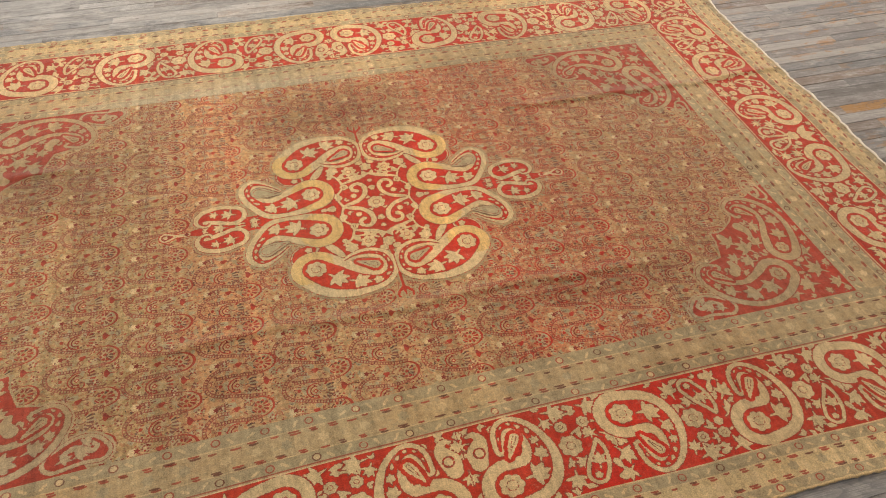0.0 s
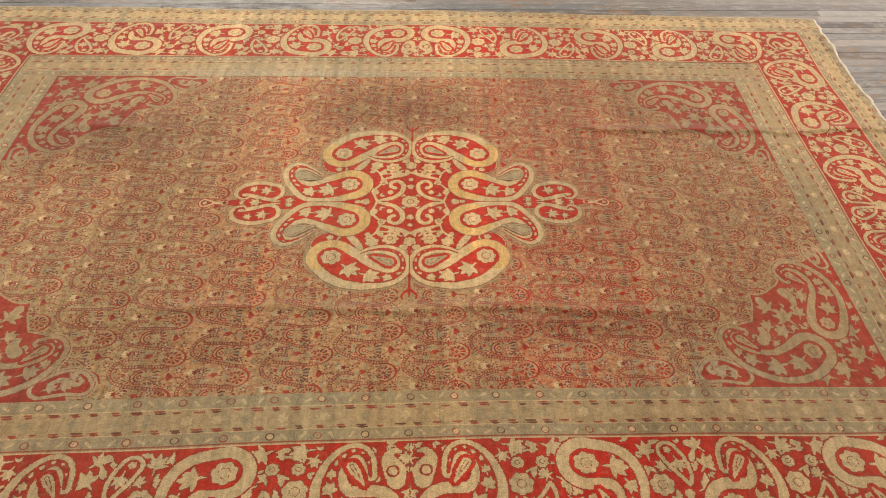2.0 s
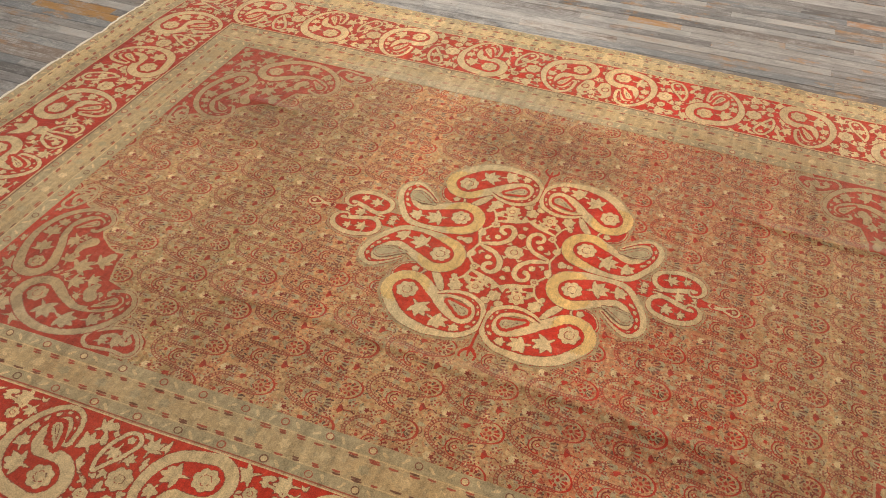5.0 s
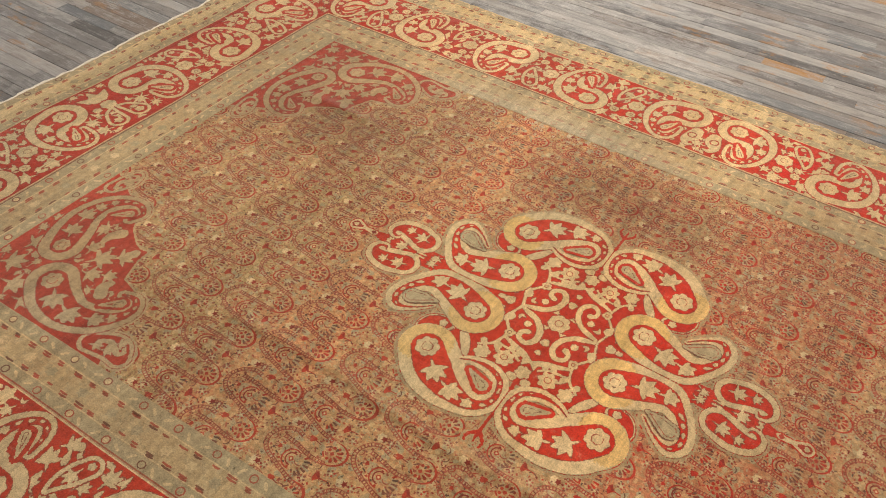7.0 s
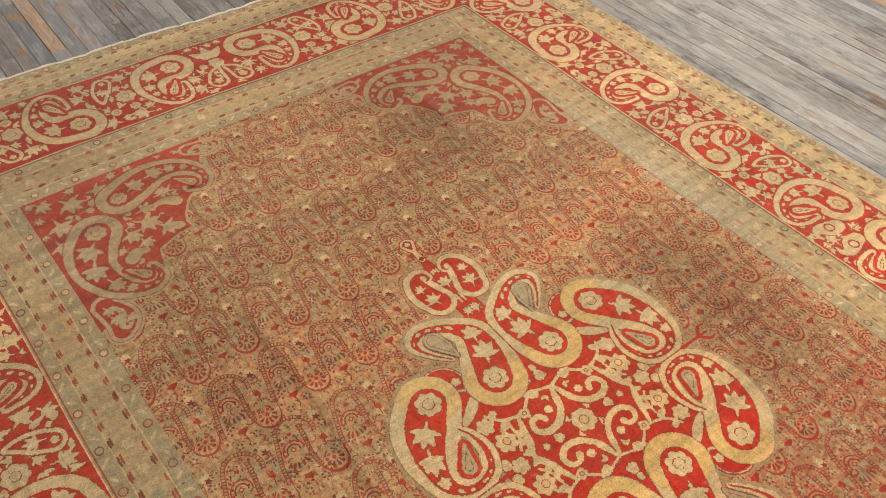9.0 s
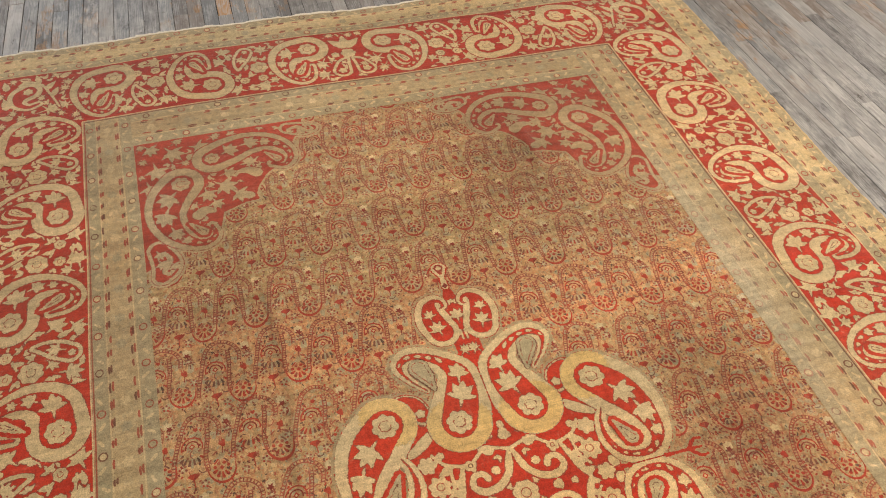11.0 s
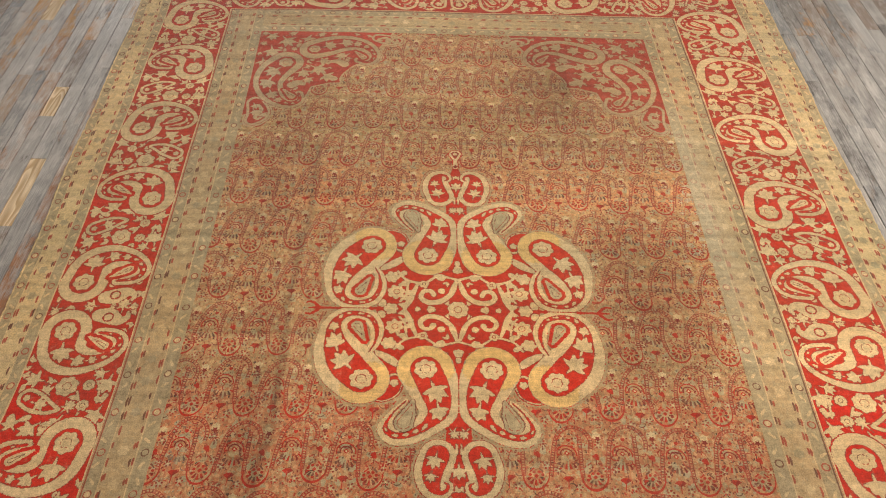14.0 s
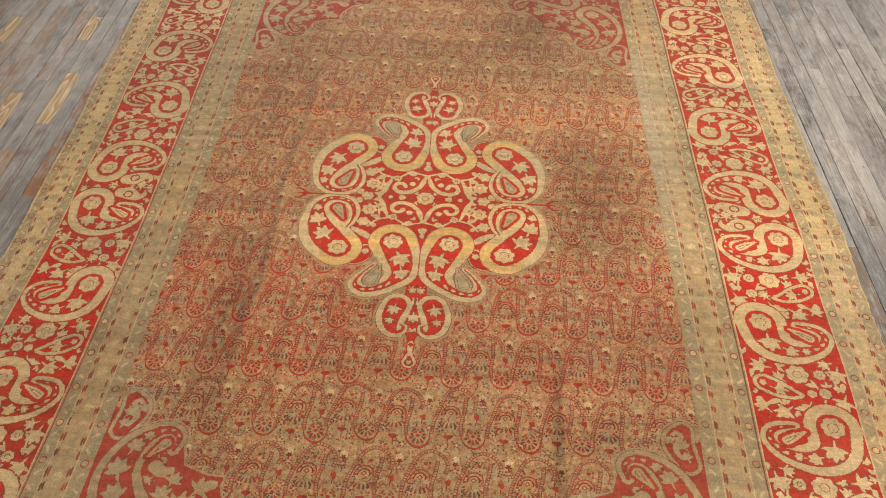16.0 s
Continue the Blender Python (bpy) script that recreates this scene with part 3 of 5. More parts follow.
# foundation: a slab with the rug's outline
ring = [(u, -V_EDGE) for u in np.linspace(-U_EDGE, U_EDGE, 90)] + [(U_EDGE, v) for v in np.linspace(-V_EDGE, V_EDGE, 60)[1:]]
ring += [(u, V_EDGE) for u in np.linspace(U_EDGE, -U_EDGE, 90)[1:]] + [(-U_EDGE, v) for v in np.linspace(V_EDGE, -V_EDGE, 60)[1:-1]]
ringp = np.array(ring)
rx, ry = warp(ringp[:, 0], ringp[:, 1])
n_ring = len(ring)
verts = [(x, y, 0.001) for x, y in zip(rx, ry)] + [(x, y, TOP) for x, y in zip(rx, ry)]
faces = [tuple(range(n_ring))[::-1], tuple(range(n_ring, 2 * n_ring))]
faces += [(i, (i + 1) % n_ring, n_ring + (i + 1) % n_ring, n_ring + i) for i in range(n_ring)]
slab = new("foundation", mesh_of("foundation", verts, faces, [GUARD]))
slab.parent = rug

# the two bound ends: a thin uneven white cord along each short edge, a tan overcast selvedge along the long ones
COTTON = cotton()


def cord(name, pts, r, mat, label):
    rng = np.random.default_rng(len(pts))
    vs, fs = [], []
    for i, (x, y) in enumerate(pts):
        q = r * rng.uniform(0.75, 1.3)
        dx, dy = rng.normal(0, r * 0.25, 2)
        for k in range(6):
            a = k * math.pi / 3
            j, l = max(i - 1, 0), min(i + 1, len(pts) - 1)
            tx, ty = pts[l][0] - pts[j][0], pts[l][1] - pts[j][1]
            tl = math.hypot(tx, ty)
            nx, ny = -ty / tl, tx / tl
            vs.append((x + dx + nx * math.cos(a) * q, y + dy + ny * math.cos(a) * q, 0.007 + math.sin(a) * min(q, 0.006)))
        if i:
            b = 6 * i
            fs += [(b - 6 + k, b - 6 + (k + 1) % 6, b + (k + 1) % 6, b + k) for k in range(6)]
    fs += [tuple(range(6))[::-1], tuple(range(len(vs) - 6, len(vs)))]
    ob = new(name, mesh_of(name, vs, fs, [mat]))
    for p in ob.data.polygons:
        p.use_smooth = True
    ob.parent = rug
    return tagged(ob, label)


for side in (-1, 1):
    vv = np.linspace(-V_EDGE, V_EDGE, 240)
    ex, ey = warp(np.full(240, side * (U_EDGE + 0.003)), vv)
    cord("end_binding", list(zip(ex + 0.003 * np.sin(vv * 31.0) + 0.002 * np.sin(vv * 77.0 + 1.0), ey)), 0.0064, COTTON, "white cotton end cord")
    uu = np.linspace(-U_EDGE, U_EDGE, 300)
    ex, ey = warp(uu, np.full(300, side * (V_EDGE + 0.001)))
    cord("selvedge", list(zip(ex, ey)), 0.0045, GUARD, "tan overcast side cord")

s = Sheet()
for a in np.linspace(-U_FIELD - 0.02, U_FIELD + 0.02, 61)[:-1]:
    w = (2 * U_FIELD + 0.04) / 60
    s.poly([(a, -V_FIELD - 0.02), (a + w, -V_FIELD - 0.02), (a + w, V_FIELD + 0.02), (a, V_FIELD + 0.02)], I_FIELD, 0.3)
field_part = s.lay("field", rug, label="olive tan field of small paisleys")

# ---- field: rows of small ribbed botehs ----
PITCH_U, PITCH_V = 0.191, 0.136


def ladder(s, pts, mat, z, width=0.0030, tick=0.0085, every=0.0072):
    line = smooth(pts, 8)
    s.strip(line, width, mat, z)
    way = np.gradient(line, axis=0)
    way /= np.linalg.norm(way, axis=1)[:, None] + 1e-9
    s.strip(line + np.stack([-way[:, 1], way[:, 0]], 1) * tick, width * 0.7, I_LADDER, z + 0.02)
    d = np.r_[0, np.cumsum(np.hypot(*np.diff(line, axis=0).T))]
    for k, at in enumerate(np.arange(0.003, d[-1], every)):
        a, b = np.interp(at, d, line[:, 0]), np.interp(at, d, line[:, 1])
        a2, b2 = np.interp(at + 0.004, d, line[:, 0]), np.interp(at + 0.004, d, line[:, 1])
        l = math.hypot(a2 - a, b2 - b) + 1e-9
        nx, ny = -(b2 - b) / l, (a2 - a) / l
        s.strip([(a - nx * 0.001, b - ny * 0.001), (a + nx * tick, b + ny * tick)], 0.0029, mat, z + 0.05)


def field_boteh_sheet(seed):
    """One repeat: a is along the rug, b across it; the arch's top lies at a = 0."""
    rng = random.Random(seed)
    s = Sheet()
    j = lambda k=0.0015: rng.uniform(-k, k)
    m = I_MADDER
    ladder(s, [(0.14, -0.002), (0.10, 0.001), (0.05, 0.013), (0.014, 0.030), (0.0, 0.056), (0.012, 0.084), (0.036, 0.096), (0.060, 0.092)], I_LADDER, 0.6)
    ladder(s, [(0.022, 0.070), (0.06, 0.067), (0.10, 0.063), (0.14, 0.066)], I_LADDER, 0.6)
    # bulb: a red cup with a paler scalloped flower in it
    c0 = 0.100
    u = smooth([(0.128, c0 - 0.031), (0.150, c0 - 0.029), (0.168, c0 - 0.017), (0.174, c0), (0.168, c0 + 0.017), (0.150, c0 + 0.029), (0.128, c0 + 0.031)], 6)
    s.strip(u, np.interp(np.linspace(-1, 1, len(u)), [-1, -0.5, 0, 0.5, 1], [0.002, 0.0052, 0.0076, 0.0052, 0.002]) * rng.uniform(0.75, 1.15), m, 0.62)
    s.blob((0.143, c0), 0.019, rng.choice((I_FIELD, I_OLDTAN, I_OLDTAN)), 0.5, 14, 7, 0.3)
    for k in range(9):
        t = 6.283 * k / 9
        s.blob((0.144 + 0.0165 * math.cos(t), c0 + 0.0175 * math.sin(t)), 0.0042, rng.choice((m, m, I_LADDER)), 0.585 + 0.002 * k, 7)
    for k in range(5):
        t = -1.25 + 2.5 * k / 4
        p = (0.140 + 0.009 * math.cos(t), c0 + 0.010 * math.sin(t))
        s.strip([p, (p[0] + 0.011 * math.cos(t) + j(), p[1] + 0.009 * math.sin(t) + j())], [0.003, 0.0065], rng.choice((m, m, I_PLUM)), 0.65)
    s.blob((0.139, c0), 0.0058, m, 0.66, 8, 4)
    for sgn in (-1, 1):
        s.strip([(0.118, c0 + sgn * 0.006), (0.128, c0 + sgn * 0.016)], 0.004, rng.choice((m, I_PLUM)), 0.6)
        s.strip([(0.098, c0 + sgn * 0.008), (0.106, c0 + sgn * 0.018)], 0.0035, I_LADDER, 0.6)
    # plum-brown knots under the arch
    for k in range(40):
        a, b = rng.uniform(0.002, 0.06), rng.uniform(0.012, 0.095)
        t, l = rng.uniform(0, 3.14), rng.uniform(0.003, 0.006)
        s.strip([(a, b), (a + l * math.cos(t), b + l * math.sin(t))], rng.uniform(0.002, 0.0036), rng.choice((I_PLUM, I_LADDER, I_LADDER, I_SAGE)), 0.44 + k * 0.002)
    # eye
    for r, w in ((0.024, 0.0036), (0.015, 0.0034)):
        arc = [(0.075 - r * math.sin(t), 0.036 - r * math.cos(t)) for t in np.linspace(-0.25, math.pi + 0.25, 13)]
        s.strip(arc, w, m, 0.6)
    s.blob((0.073, 0.036), 0.0075, m, 0.62, 4)
    s.blob((0.073, 0.036), 0.0035, I_CREAM, 0.68, 4)
    # fan below the eye
    for k in range(6):
        t = math.radians(-62 + 124 * k / 5)
        p = (0.092 + 0.012 * math.cos(t), 0.036 + 0.020 * math.sin(t))
        s.strip([p, (p[0] + 0.015 * math.cos(t), p[1] + 0.010 * math.sin(t))], [0.003, 0.0066], rng.choice((m, I_PLUM)), 0.6)
    s.strip([(0.094, 0.036), (0.124, 0.036)], [0.002, 0.006], I_SAGE, 0.58)
    # trident below
    for t in (-0.8, 0.0, 0.8):
        s.strip([(0.152, 0.036), (0.138 + 0.003 * abs(t), 0.036 + 0.012 * t)], [0.004, 0.011], m, 0.66 + 0.02 * t)
    s.strip([(0.15, 0.036), (0.172, 0.036)], 0.0024, m, 0.6)
    # tulip beside, bud over the arch, flower between the arches
    s.blob((0.082 + j(), 0.105 + j()), 0.011, m, 0.64, 10, 3, 0.45, 0.5, 0.8)
    s.strip([(0.085, 0.105), (0.105, 0.104)], 0.0024, m, 0.6)
    s.blob((0.034 + j(), 0.046 + j()), 0.0062, m, 0.64, 8, 3, 0.4)
    s.blob((0.02 + j(), 0.118 + j()), 0.0125, I_CREAM, 0.56, 12, 6)
    s.blob((0.03 + j(), 0.118 + j()), 0.0095, m, 0.64, 10, 5, 0.5)
    s.blob((0.052, 0.082), 0.006, I_SAGE, 0.55, 7, 3)
    # row of dots within the cane, and small scattered knots of colour
    for k in range(7):
        s.blob((0.035 + 0.014 * k, 0.022 - 0.0016 * k + j()), 0.0032, rng.choice((m, I_PLUM)), 0.575, 6)
        s.blob((0.030 + 0.014 * k, 0.054 + j()), 0.003, rng.choice((m, I_DARK, I_SAGE)), 0.57, 6)
    for k in range(170):
        a, b = rng.uniform(-0.01, 0.185), rng.uniform(0.0, 0.136)
        mat = rng.choice((m, I_LADDER, I_LADDER, I_LADDER, I_LADDER, I_SAGE, I_SAGE, I_INNER, I_PLUM))
        t = rng.choice((0.0, 0.6, 1.57, 2.5)) + rng.uniform(-0.3, 0.3)
        l = rng.uniform(0.003, 0.0085)
        s.strip([(a, b), (a + l * math.cos(t), b + l * math.sin(t))], rng.uniform(0.002, 0.0045), mat, 0.40 + k * 0.001)
    # little pinwheel flowers and curled twigs between the canes
    for ca, cb in ((0.05, 0.118), (0.115, 0.125), (0.165, 0.060), (0.172, 0.012), (0.118, 0.012)):
        ca, cb = ca + j(0.004), cb + j(0.004)
        s.blob((ca, cb), 0.0105, rng.choice((I_OLDTAN, I_SAGE, I_INNER)), 0.57, 12, 6, 0.3)
        for k in range(5):
            t = 6.283 * k / 5 + ca * 40
            s.blob((ca + 0.0072 * math.cos(t), cb + 0.0072 * math.sin(t)), 0.0030, rng.choice((m, I_LADDER, I_LADDER)), 0.60 + 0.002 * k, 6)
        s.blob((ca, cb), 0.0026, I_CREAM, 0.62, 6)
    for k in range(9):
        ca, cb, t, q = rng.uniform(0, 0.18), rng.uniform(0.0, 0.13), rng.uniform(0, 6.28), rng.choice((-1, 1))
        arc = [(ca + 0.010 * math.cos(t + q * w), cb + 0.010 * math.sin(t + q * w)) for w in np.linspace(0, 2.4, 7)]
        s.strip(arc, [0.0018, 0.0024, 0.003, 0.003, 0.0026, 0.002, 0.0016], rng.choice((I_LADDER, I_LADDER, m, I_PLUM)), 0.575 + 0.001 * k)
    # sage and pale leaves under the drawing
    for k in range(20):
        c = (rng.uniform(0, 0.185), rng.uniform(0, 0.13))
        t = rng.uniform(0, 3)
        mat = rng.choice((I_SAGE, I_OLDTAN, I_SAGE, I_INNER))
        s.blob(c, rng.uniform(0.007, 0.016), mat, 0.33 + k * 0.003, 9, 3, 0.4, t, 0.6)
    return s


protos = [field_boteh_sheet(k) for k in range(6)]
rows_u = [0.372 + PITCH_U * k for k in range(-10, 6)]
for r, u0 in enumerate(rows_u):
    for c in range(-7, 7):
        v0 = c * PITCH_V + 0.02 + (PITCH_V / 2 if r % 2 else 0) - 0.068
        if not (-V_FIELD - 0.11 < v0 < V_FIELD - 0.01 and -U_FIELD - 0.17 < u0 < U_FIELD - 0.01):
            continue
        cu, cv = u0 + 0.09, v0 + 0.068
        if (cu / 0.33) ** 2 + (cv / 0.26) ** 2 < 1:
            continue
        protos[(r * 5 + c * 7 + r * c) % 6].lay("field_boteh", field_part, lambda a, b, u0=u0 + 0.006 * math.sin(r * 7 + c * 3), v0=v0 + 0.005 * math.sin(r * 3 + c * 5): (u0 + a * (1 + 0.03 * math.sin(c * 2.3)), v0 + b + 0.0025 * np.sin(a * 40 + r)))

# ---- guards ----
for nm, (u0, v0, u1, v1), lab in (("inner_guard", (U_FIELD, V_FIELD, U_IN, V_IN), "tan inner guard stripe with red dashes"), ("outer_guard", (U_OUT, V_OUT, U_EDGE - 0.004, V_EDGE - 0.004), "tan outer guard stripe with red dashes")):
    frame_band(u0, v0, u1, v1, I_INNER if nm == "inner_guard" else I_GUARD, 1.4).lay(nm, rug, label=lab)
guards = {o.name: o for o in rug.children}


def guard_marks(parent, lo, hi, half, move, seed):
    """Rosettes, dashes and thin lines of one guard, along a straight stretch from -half to half."""
    rng = random.Random(seed)
    w = hi - lo
    marks, leaves = Sheet(), Sheet()
    for f in (0.125, 0.875):
        line = [(a, lo + w * f + rng.uniform(-0.0006, 0.0006)) for a in np.linspace(-half, half, 90)]
        leaves.strip(line, w * 0.235, I_SIDE, 1.5)
    for f in (0.235, 0.265, 0.735, 0.765):
        n = 90
        line = [(a, lo + w * f + rng.uniform(-0.0008, 0.0008)) for a in np.linspace(-half, half, n)]
        leaves.strip(line, 0.0030 if f in (0.265, 0.735) else 0.0022, I_CREAM if f in (0.265, 0.735) else I_SAGE, 1.6)
    for f in (0.13, 0.87):
        at = -half + 0.05
        while at < half - 0.03:
            c = (at + rng.uniform(-0.004, 0.004), lo + w * f)
            marks.blob(c, 0.0122, I_MARK, 1.7, 8, 0, 0, rng.uniform(0, 1), rng.uniform(0.8, 1))
            leaves.blob(c, 0.0082, I_SIDE if rng.random() < 0.6 else I_CREAM, 1.9, 8, 0, 0, 0.3)
            for sgn in (-1, 1):
                for k in (0.022, 0.034, 0.046):
                    leaves.blob((c[0] + sgn * k, c[1] + rng.uniform(-0.004, 0.004)), 0.0125, I_CREAM if 0.03 < k < 0.04 else I_SAGE, 1.62 + k, 8, 2, 0.5, sgn * 0.7 + rng.uniform(-0.3, 0.3), 0.55)
            at += 0.114
    for f in (0.31, 0.69):
        at = -half + 0.03
        while at < half - 0.02:
            l = rng.uniform(0.016, 0.028)
            for off in (-0.003, 0.003):
                y = lo + w * f + off + rng.uniform(-0.001, 0.001)
                if rng.random() < 0.85:
                    marks.strip([(at + off * 0.6, y), (at + l * 0.5, y + 0.0012), (at + l + off * 0.6, y)], [0.004, 0.0062, 0.004], I_MARK, 1.75)
            at += rng.uniform(0.042, 0.056)
    at = -half + 0.06
    while at < half:
        leaves.blob((at, lo + w * 0.5), 0.016, I_SAGE if rng.random() < 0.5 else I_CREAM, 1.6, 12, 6, 0.3, rng.uniform(0, 1))
        at += rng.uniform(0.07, 0.12)
    tagged(marks.lay("guard_dashwork", parent, move), kind="stuff")
    tagged(leaves.lay("guard_leafwork", parent, move), kind="stuff")


SIDES = {
    "long_up": lambda a, c: (a, c),
    "long_down": lambda a, c: (a, -c),
    "short_up": lambda a, c: (c, a),
    "short_down": lambda a, c: (-c, a),
}
for k, (nm, move) in enumerate(SIDES.items()):
    long_side = nm.startswith("long")
    if long_side:
        guard_marks(guards["inner_guard"], V_FIELD, V_IN, U_IN, move, k)
        guard_marks(guards["outer_guard"], V_OUT, V_EDGE, U_EDGE, move, k + 10)
    else:
        guard_marks(guards["inner_guard"], U_FIELD, U_IN, V_FIELD, move, k)
        guard_marks(guards["outer_guard"], U_OUT, U_EDGE, V_OUT, move, k + 10)

# ---- the red main border ----
border = frame_band(U_IN, V_IN, U_OUT, V_OUT, I_RED, 1.4).lay("main_border", rug, label="red main border with large curled botehs")
edge = Sheet()
for u0, v0 in ((U_IN - 0.004, V_IN - 0.004), (U_IN + 0.0025, V_IN + 0.0025), (U_OUT - 0.002, V_OUT - 0.002)):
    for a, b in (((-u0, -v0), (u0, -v0)), ((u0, -v0), (u0, v0)), ((u0, v0), (-u0, v0)), ((-u0, v0), (-u0, -v0))):
        pts = [(a[0] + (b[0] - a[0]) * t, a[1] + (b[1] - a[1]) * t) for t in np.linspace(0, 1, 60)]
        edge.strip(pts, 0.0038, I_CREAM if u0 > U_IN else I_MARK, 1.7)
edge.lay("border_line", border)

MID = (V_OUT - V_IN) / 2  # half the border's width
COMMA = ((0.0, 0.060, 0.041), (0.066, 0.050, 0.034), (0.098, 0.002, 0.022), (0.093, -0.060, 0.013), (0.063, -0.101, 0.010), (0.033, -0.107, 0.008), (0.013, -0.085, 0.006), (0.005, -0.040, 0.003))
BANDS = (0.033, 0.031, 0.026, 0.019, 0.016, 0.015, 0.014, 0.013)


def flip(s, points):
    return [(p[0], s * p[1], *p[2:]) for p in points]


def border_boteh(s, seed):
    """Head on the side s of the border's middle line, tail on the other; a runs away from the side's middle."""
    return boteh_sheet(flip(s, COMMA), BANDS, flip(s, [(0.050, -0.066, 0.013), (0.034, -0.040, 0.010), (0.020, -0.014, 0.003)]), seed, z=1.85, room=MID - 0.002)


def border_spray(s, seed, a0=0.10, a1=0.30):
    """The small boteh, the flowers and the leaves that fill the red between two botehs: a sheet for each."""
    rng = np.random.default_rng(seed)
    A, B = grid(a0 - 0.12, a1 + 0.1, -MID, MID, STEP)
    taken = np.minimum(comma(A, B, flip(s, COMMA), BANDS)[1], comma(A - 0.347, B, flip(-s, COMMA), BANDS)[1])
    loop = chain(A, B, smooth(flip(s, [(0.215, 0.092, 0.029), (0.232, 0.060, 0.029), (0.246, 0.026, 0.019), (0.250, 0.0, 0.008)]), 5))
    loop_f = np.minimum(np.maximum(loop, -(loop + 0.0095)), lily(A, B, 0.232, s * 0.060, 0.028, -s * 1.35, 0.26))
    loop_f = np.minimum(loop_f, petals(A, B, 0.215, s * 0.095, 0.010, 5))
    single = [("small_boteh", loop_f, None)]
    for a, c, r in ((0.180, -s * 0.002, 0.031), (0.176, -s * 0.062, 0.017), (0.238, -s * 0.064, 0.017)):
        single.append(("border_flower", rose(A, B, a, c, r, a * 9), (a, c, r * 0.4)))
    made = chain(A, B, smooth(flip(s, [(0.196, -0.035, 0.0026), (0.215, -0.045, 0.0028), (0.262, -0.060, 0.0030), (0.288, -0.040, 0.0026)]), 5))
    made = np.minimum(made, chain(A, B, smooth(flip(s, [(0.166, -0.080, 0.0026), (0.185, -0.094, 0.003), (0.23, -0.10, 0.0026)]), 5)))
    for a, c, r, t in ((0.166, -0.112, 0.036, 0.2), (0.262, -0.108, 0.036, 0.4), (0.160, 0.088, 0.034, 1.7), (0.304, 0.050, 0.036, 0.9), (0.296, 0.104, 0.030, 2.4), (0.285, -0.014, 0.028, 0.4), (0.138, -0.088, 0.024, 1.2), (0.196, 0.046, 0.024, 2.4)):
        made = np.minimum(made, lily(A, B, a, s * c, r, s * t, 0.30))
    for a, c, l, w, t in ((0.270, 0.060, 0.040, 0.010, 1.2), (0.262, 0.112, 0.036, 0.010, 0.2), (0.214, -0.046, 0.030, 0.009, 1.6), (0.214, -0.090, 0.030, 0.009, -1.1), (0.290, 0.0, 0.03, 0.008, 1.4), (0.172, 0.118, 0.034, 0.008, 0.1), (0.20, -0.118, 0.034, 0.009, 0.2)):
        made = np.minimum(made, leaf(A, B, a, s * c, l, w, s * t))
    room = np.minimum(MID - np.abs(B), np.minimum(A - a0 + 0.06, a1 + 0.03 - A))
    block = np.minimum(taken, loop)
    for _, f, _ in single[1:]:
        block = np.minimum(block, f)
    leaves = np.maximum(made, 0.0045 - block)
    leaves = np.minimum(leaves, np.where(np.minimum(block, made) > 0.002, fill_leaves(A, B, np.minimum(block, made), room, rng, 420, STEP, 0, 0, 0.005), 9.0))
    leaves = np.maximum(leaves, 0.004 - room)
    sheets = []
    clip = np.maximum(np.abs(B) - MID + 0.004, 0.004 - taken)
    for name, f, eye in single + [("leaf_spray", leaves, None)]:
        f = np.maximum(f, clip)
        sh = Sheet()
        sh.field(ragged(f - 0.0018, rng), A[0, 0], B[0, 0], STEP, I_DARK, 1.6)
        sh.field(ragged(f - 0.0003, rng), A[0, 0], B[0, 0], STEP, I_CREAM, 1.9)
        if eye:
            sh.field(np.abs(rose(A, B, eye[0], eye[1], eye[2])) - 0.0012, A[0, 0], B[0, 0], STEP, I_MARK, 2.2)
        sheets.append((name, sh))
    return sheets


CELL = 0.347
botehs = {(s, k): border_boteh(s, 40 + 10 * k + s) for s in (1, -1) for k in (0, 1)}
sprays = {(s, k): border_spray(s, 80 + 10 * k + s) for s in (1, -1) for k in (0, 1)}
for nm, move in SIDES.items():
    long_side = nm.startswith("long")
    mid = (V_IN + V_OUT) / 2 if long_side else (U_IN + U_OUT) / 2
    first, count = (0.088, 5) if long_side else (0.135, 3)
    for sgn in (-1, 1):
        for k in range(count):
            s = 1 if k % 2 == 0 else -1
            last = k == count - 1
            at = first + k * CELL - (0.03 if last else 0.0)
            put = lambda a, c, at=at, sgn=sgn, mid=mid, move=move: move(sgn * (at + a), mid + c)
            botehs[s, (k + (sgn > 0)) % 2].lay("border_boteh", border, put, lift=1.1 if last and long_side else 0.0)
            if k < count - 1:
                for name, sh in sprays[s, (k + (sgn > 0)) % 2]:
                    ob = sh.lay(name, border, put)
                    if name == "leaf_spray":
                        tagged(ob, kind="stuff")


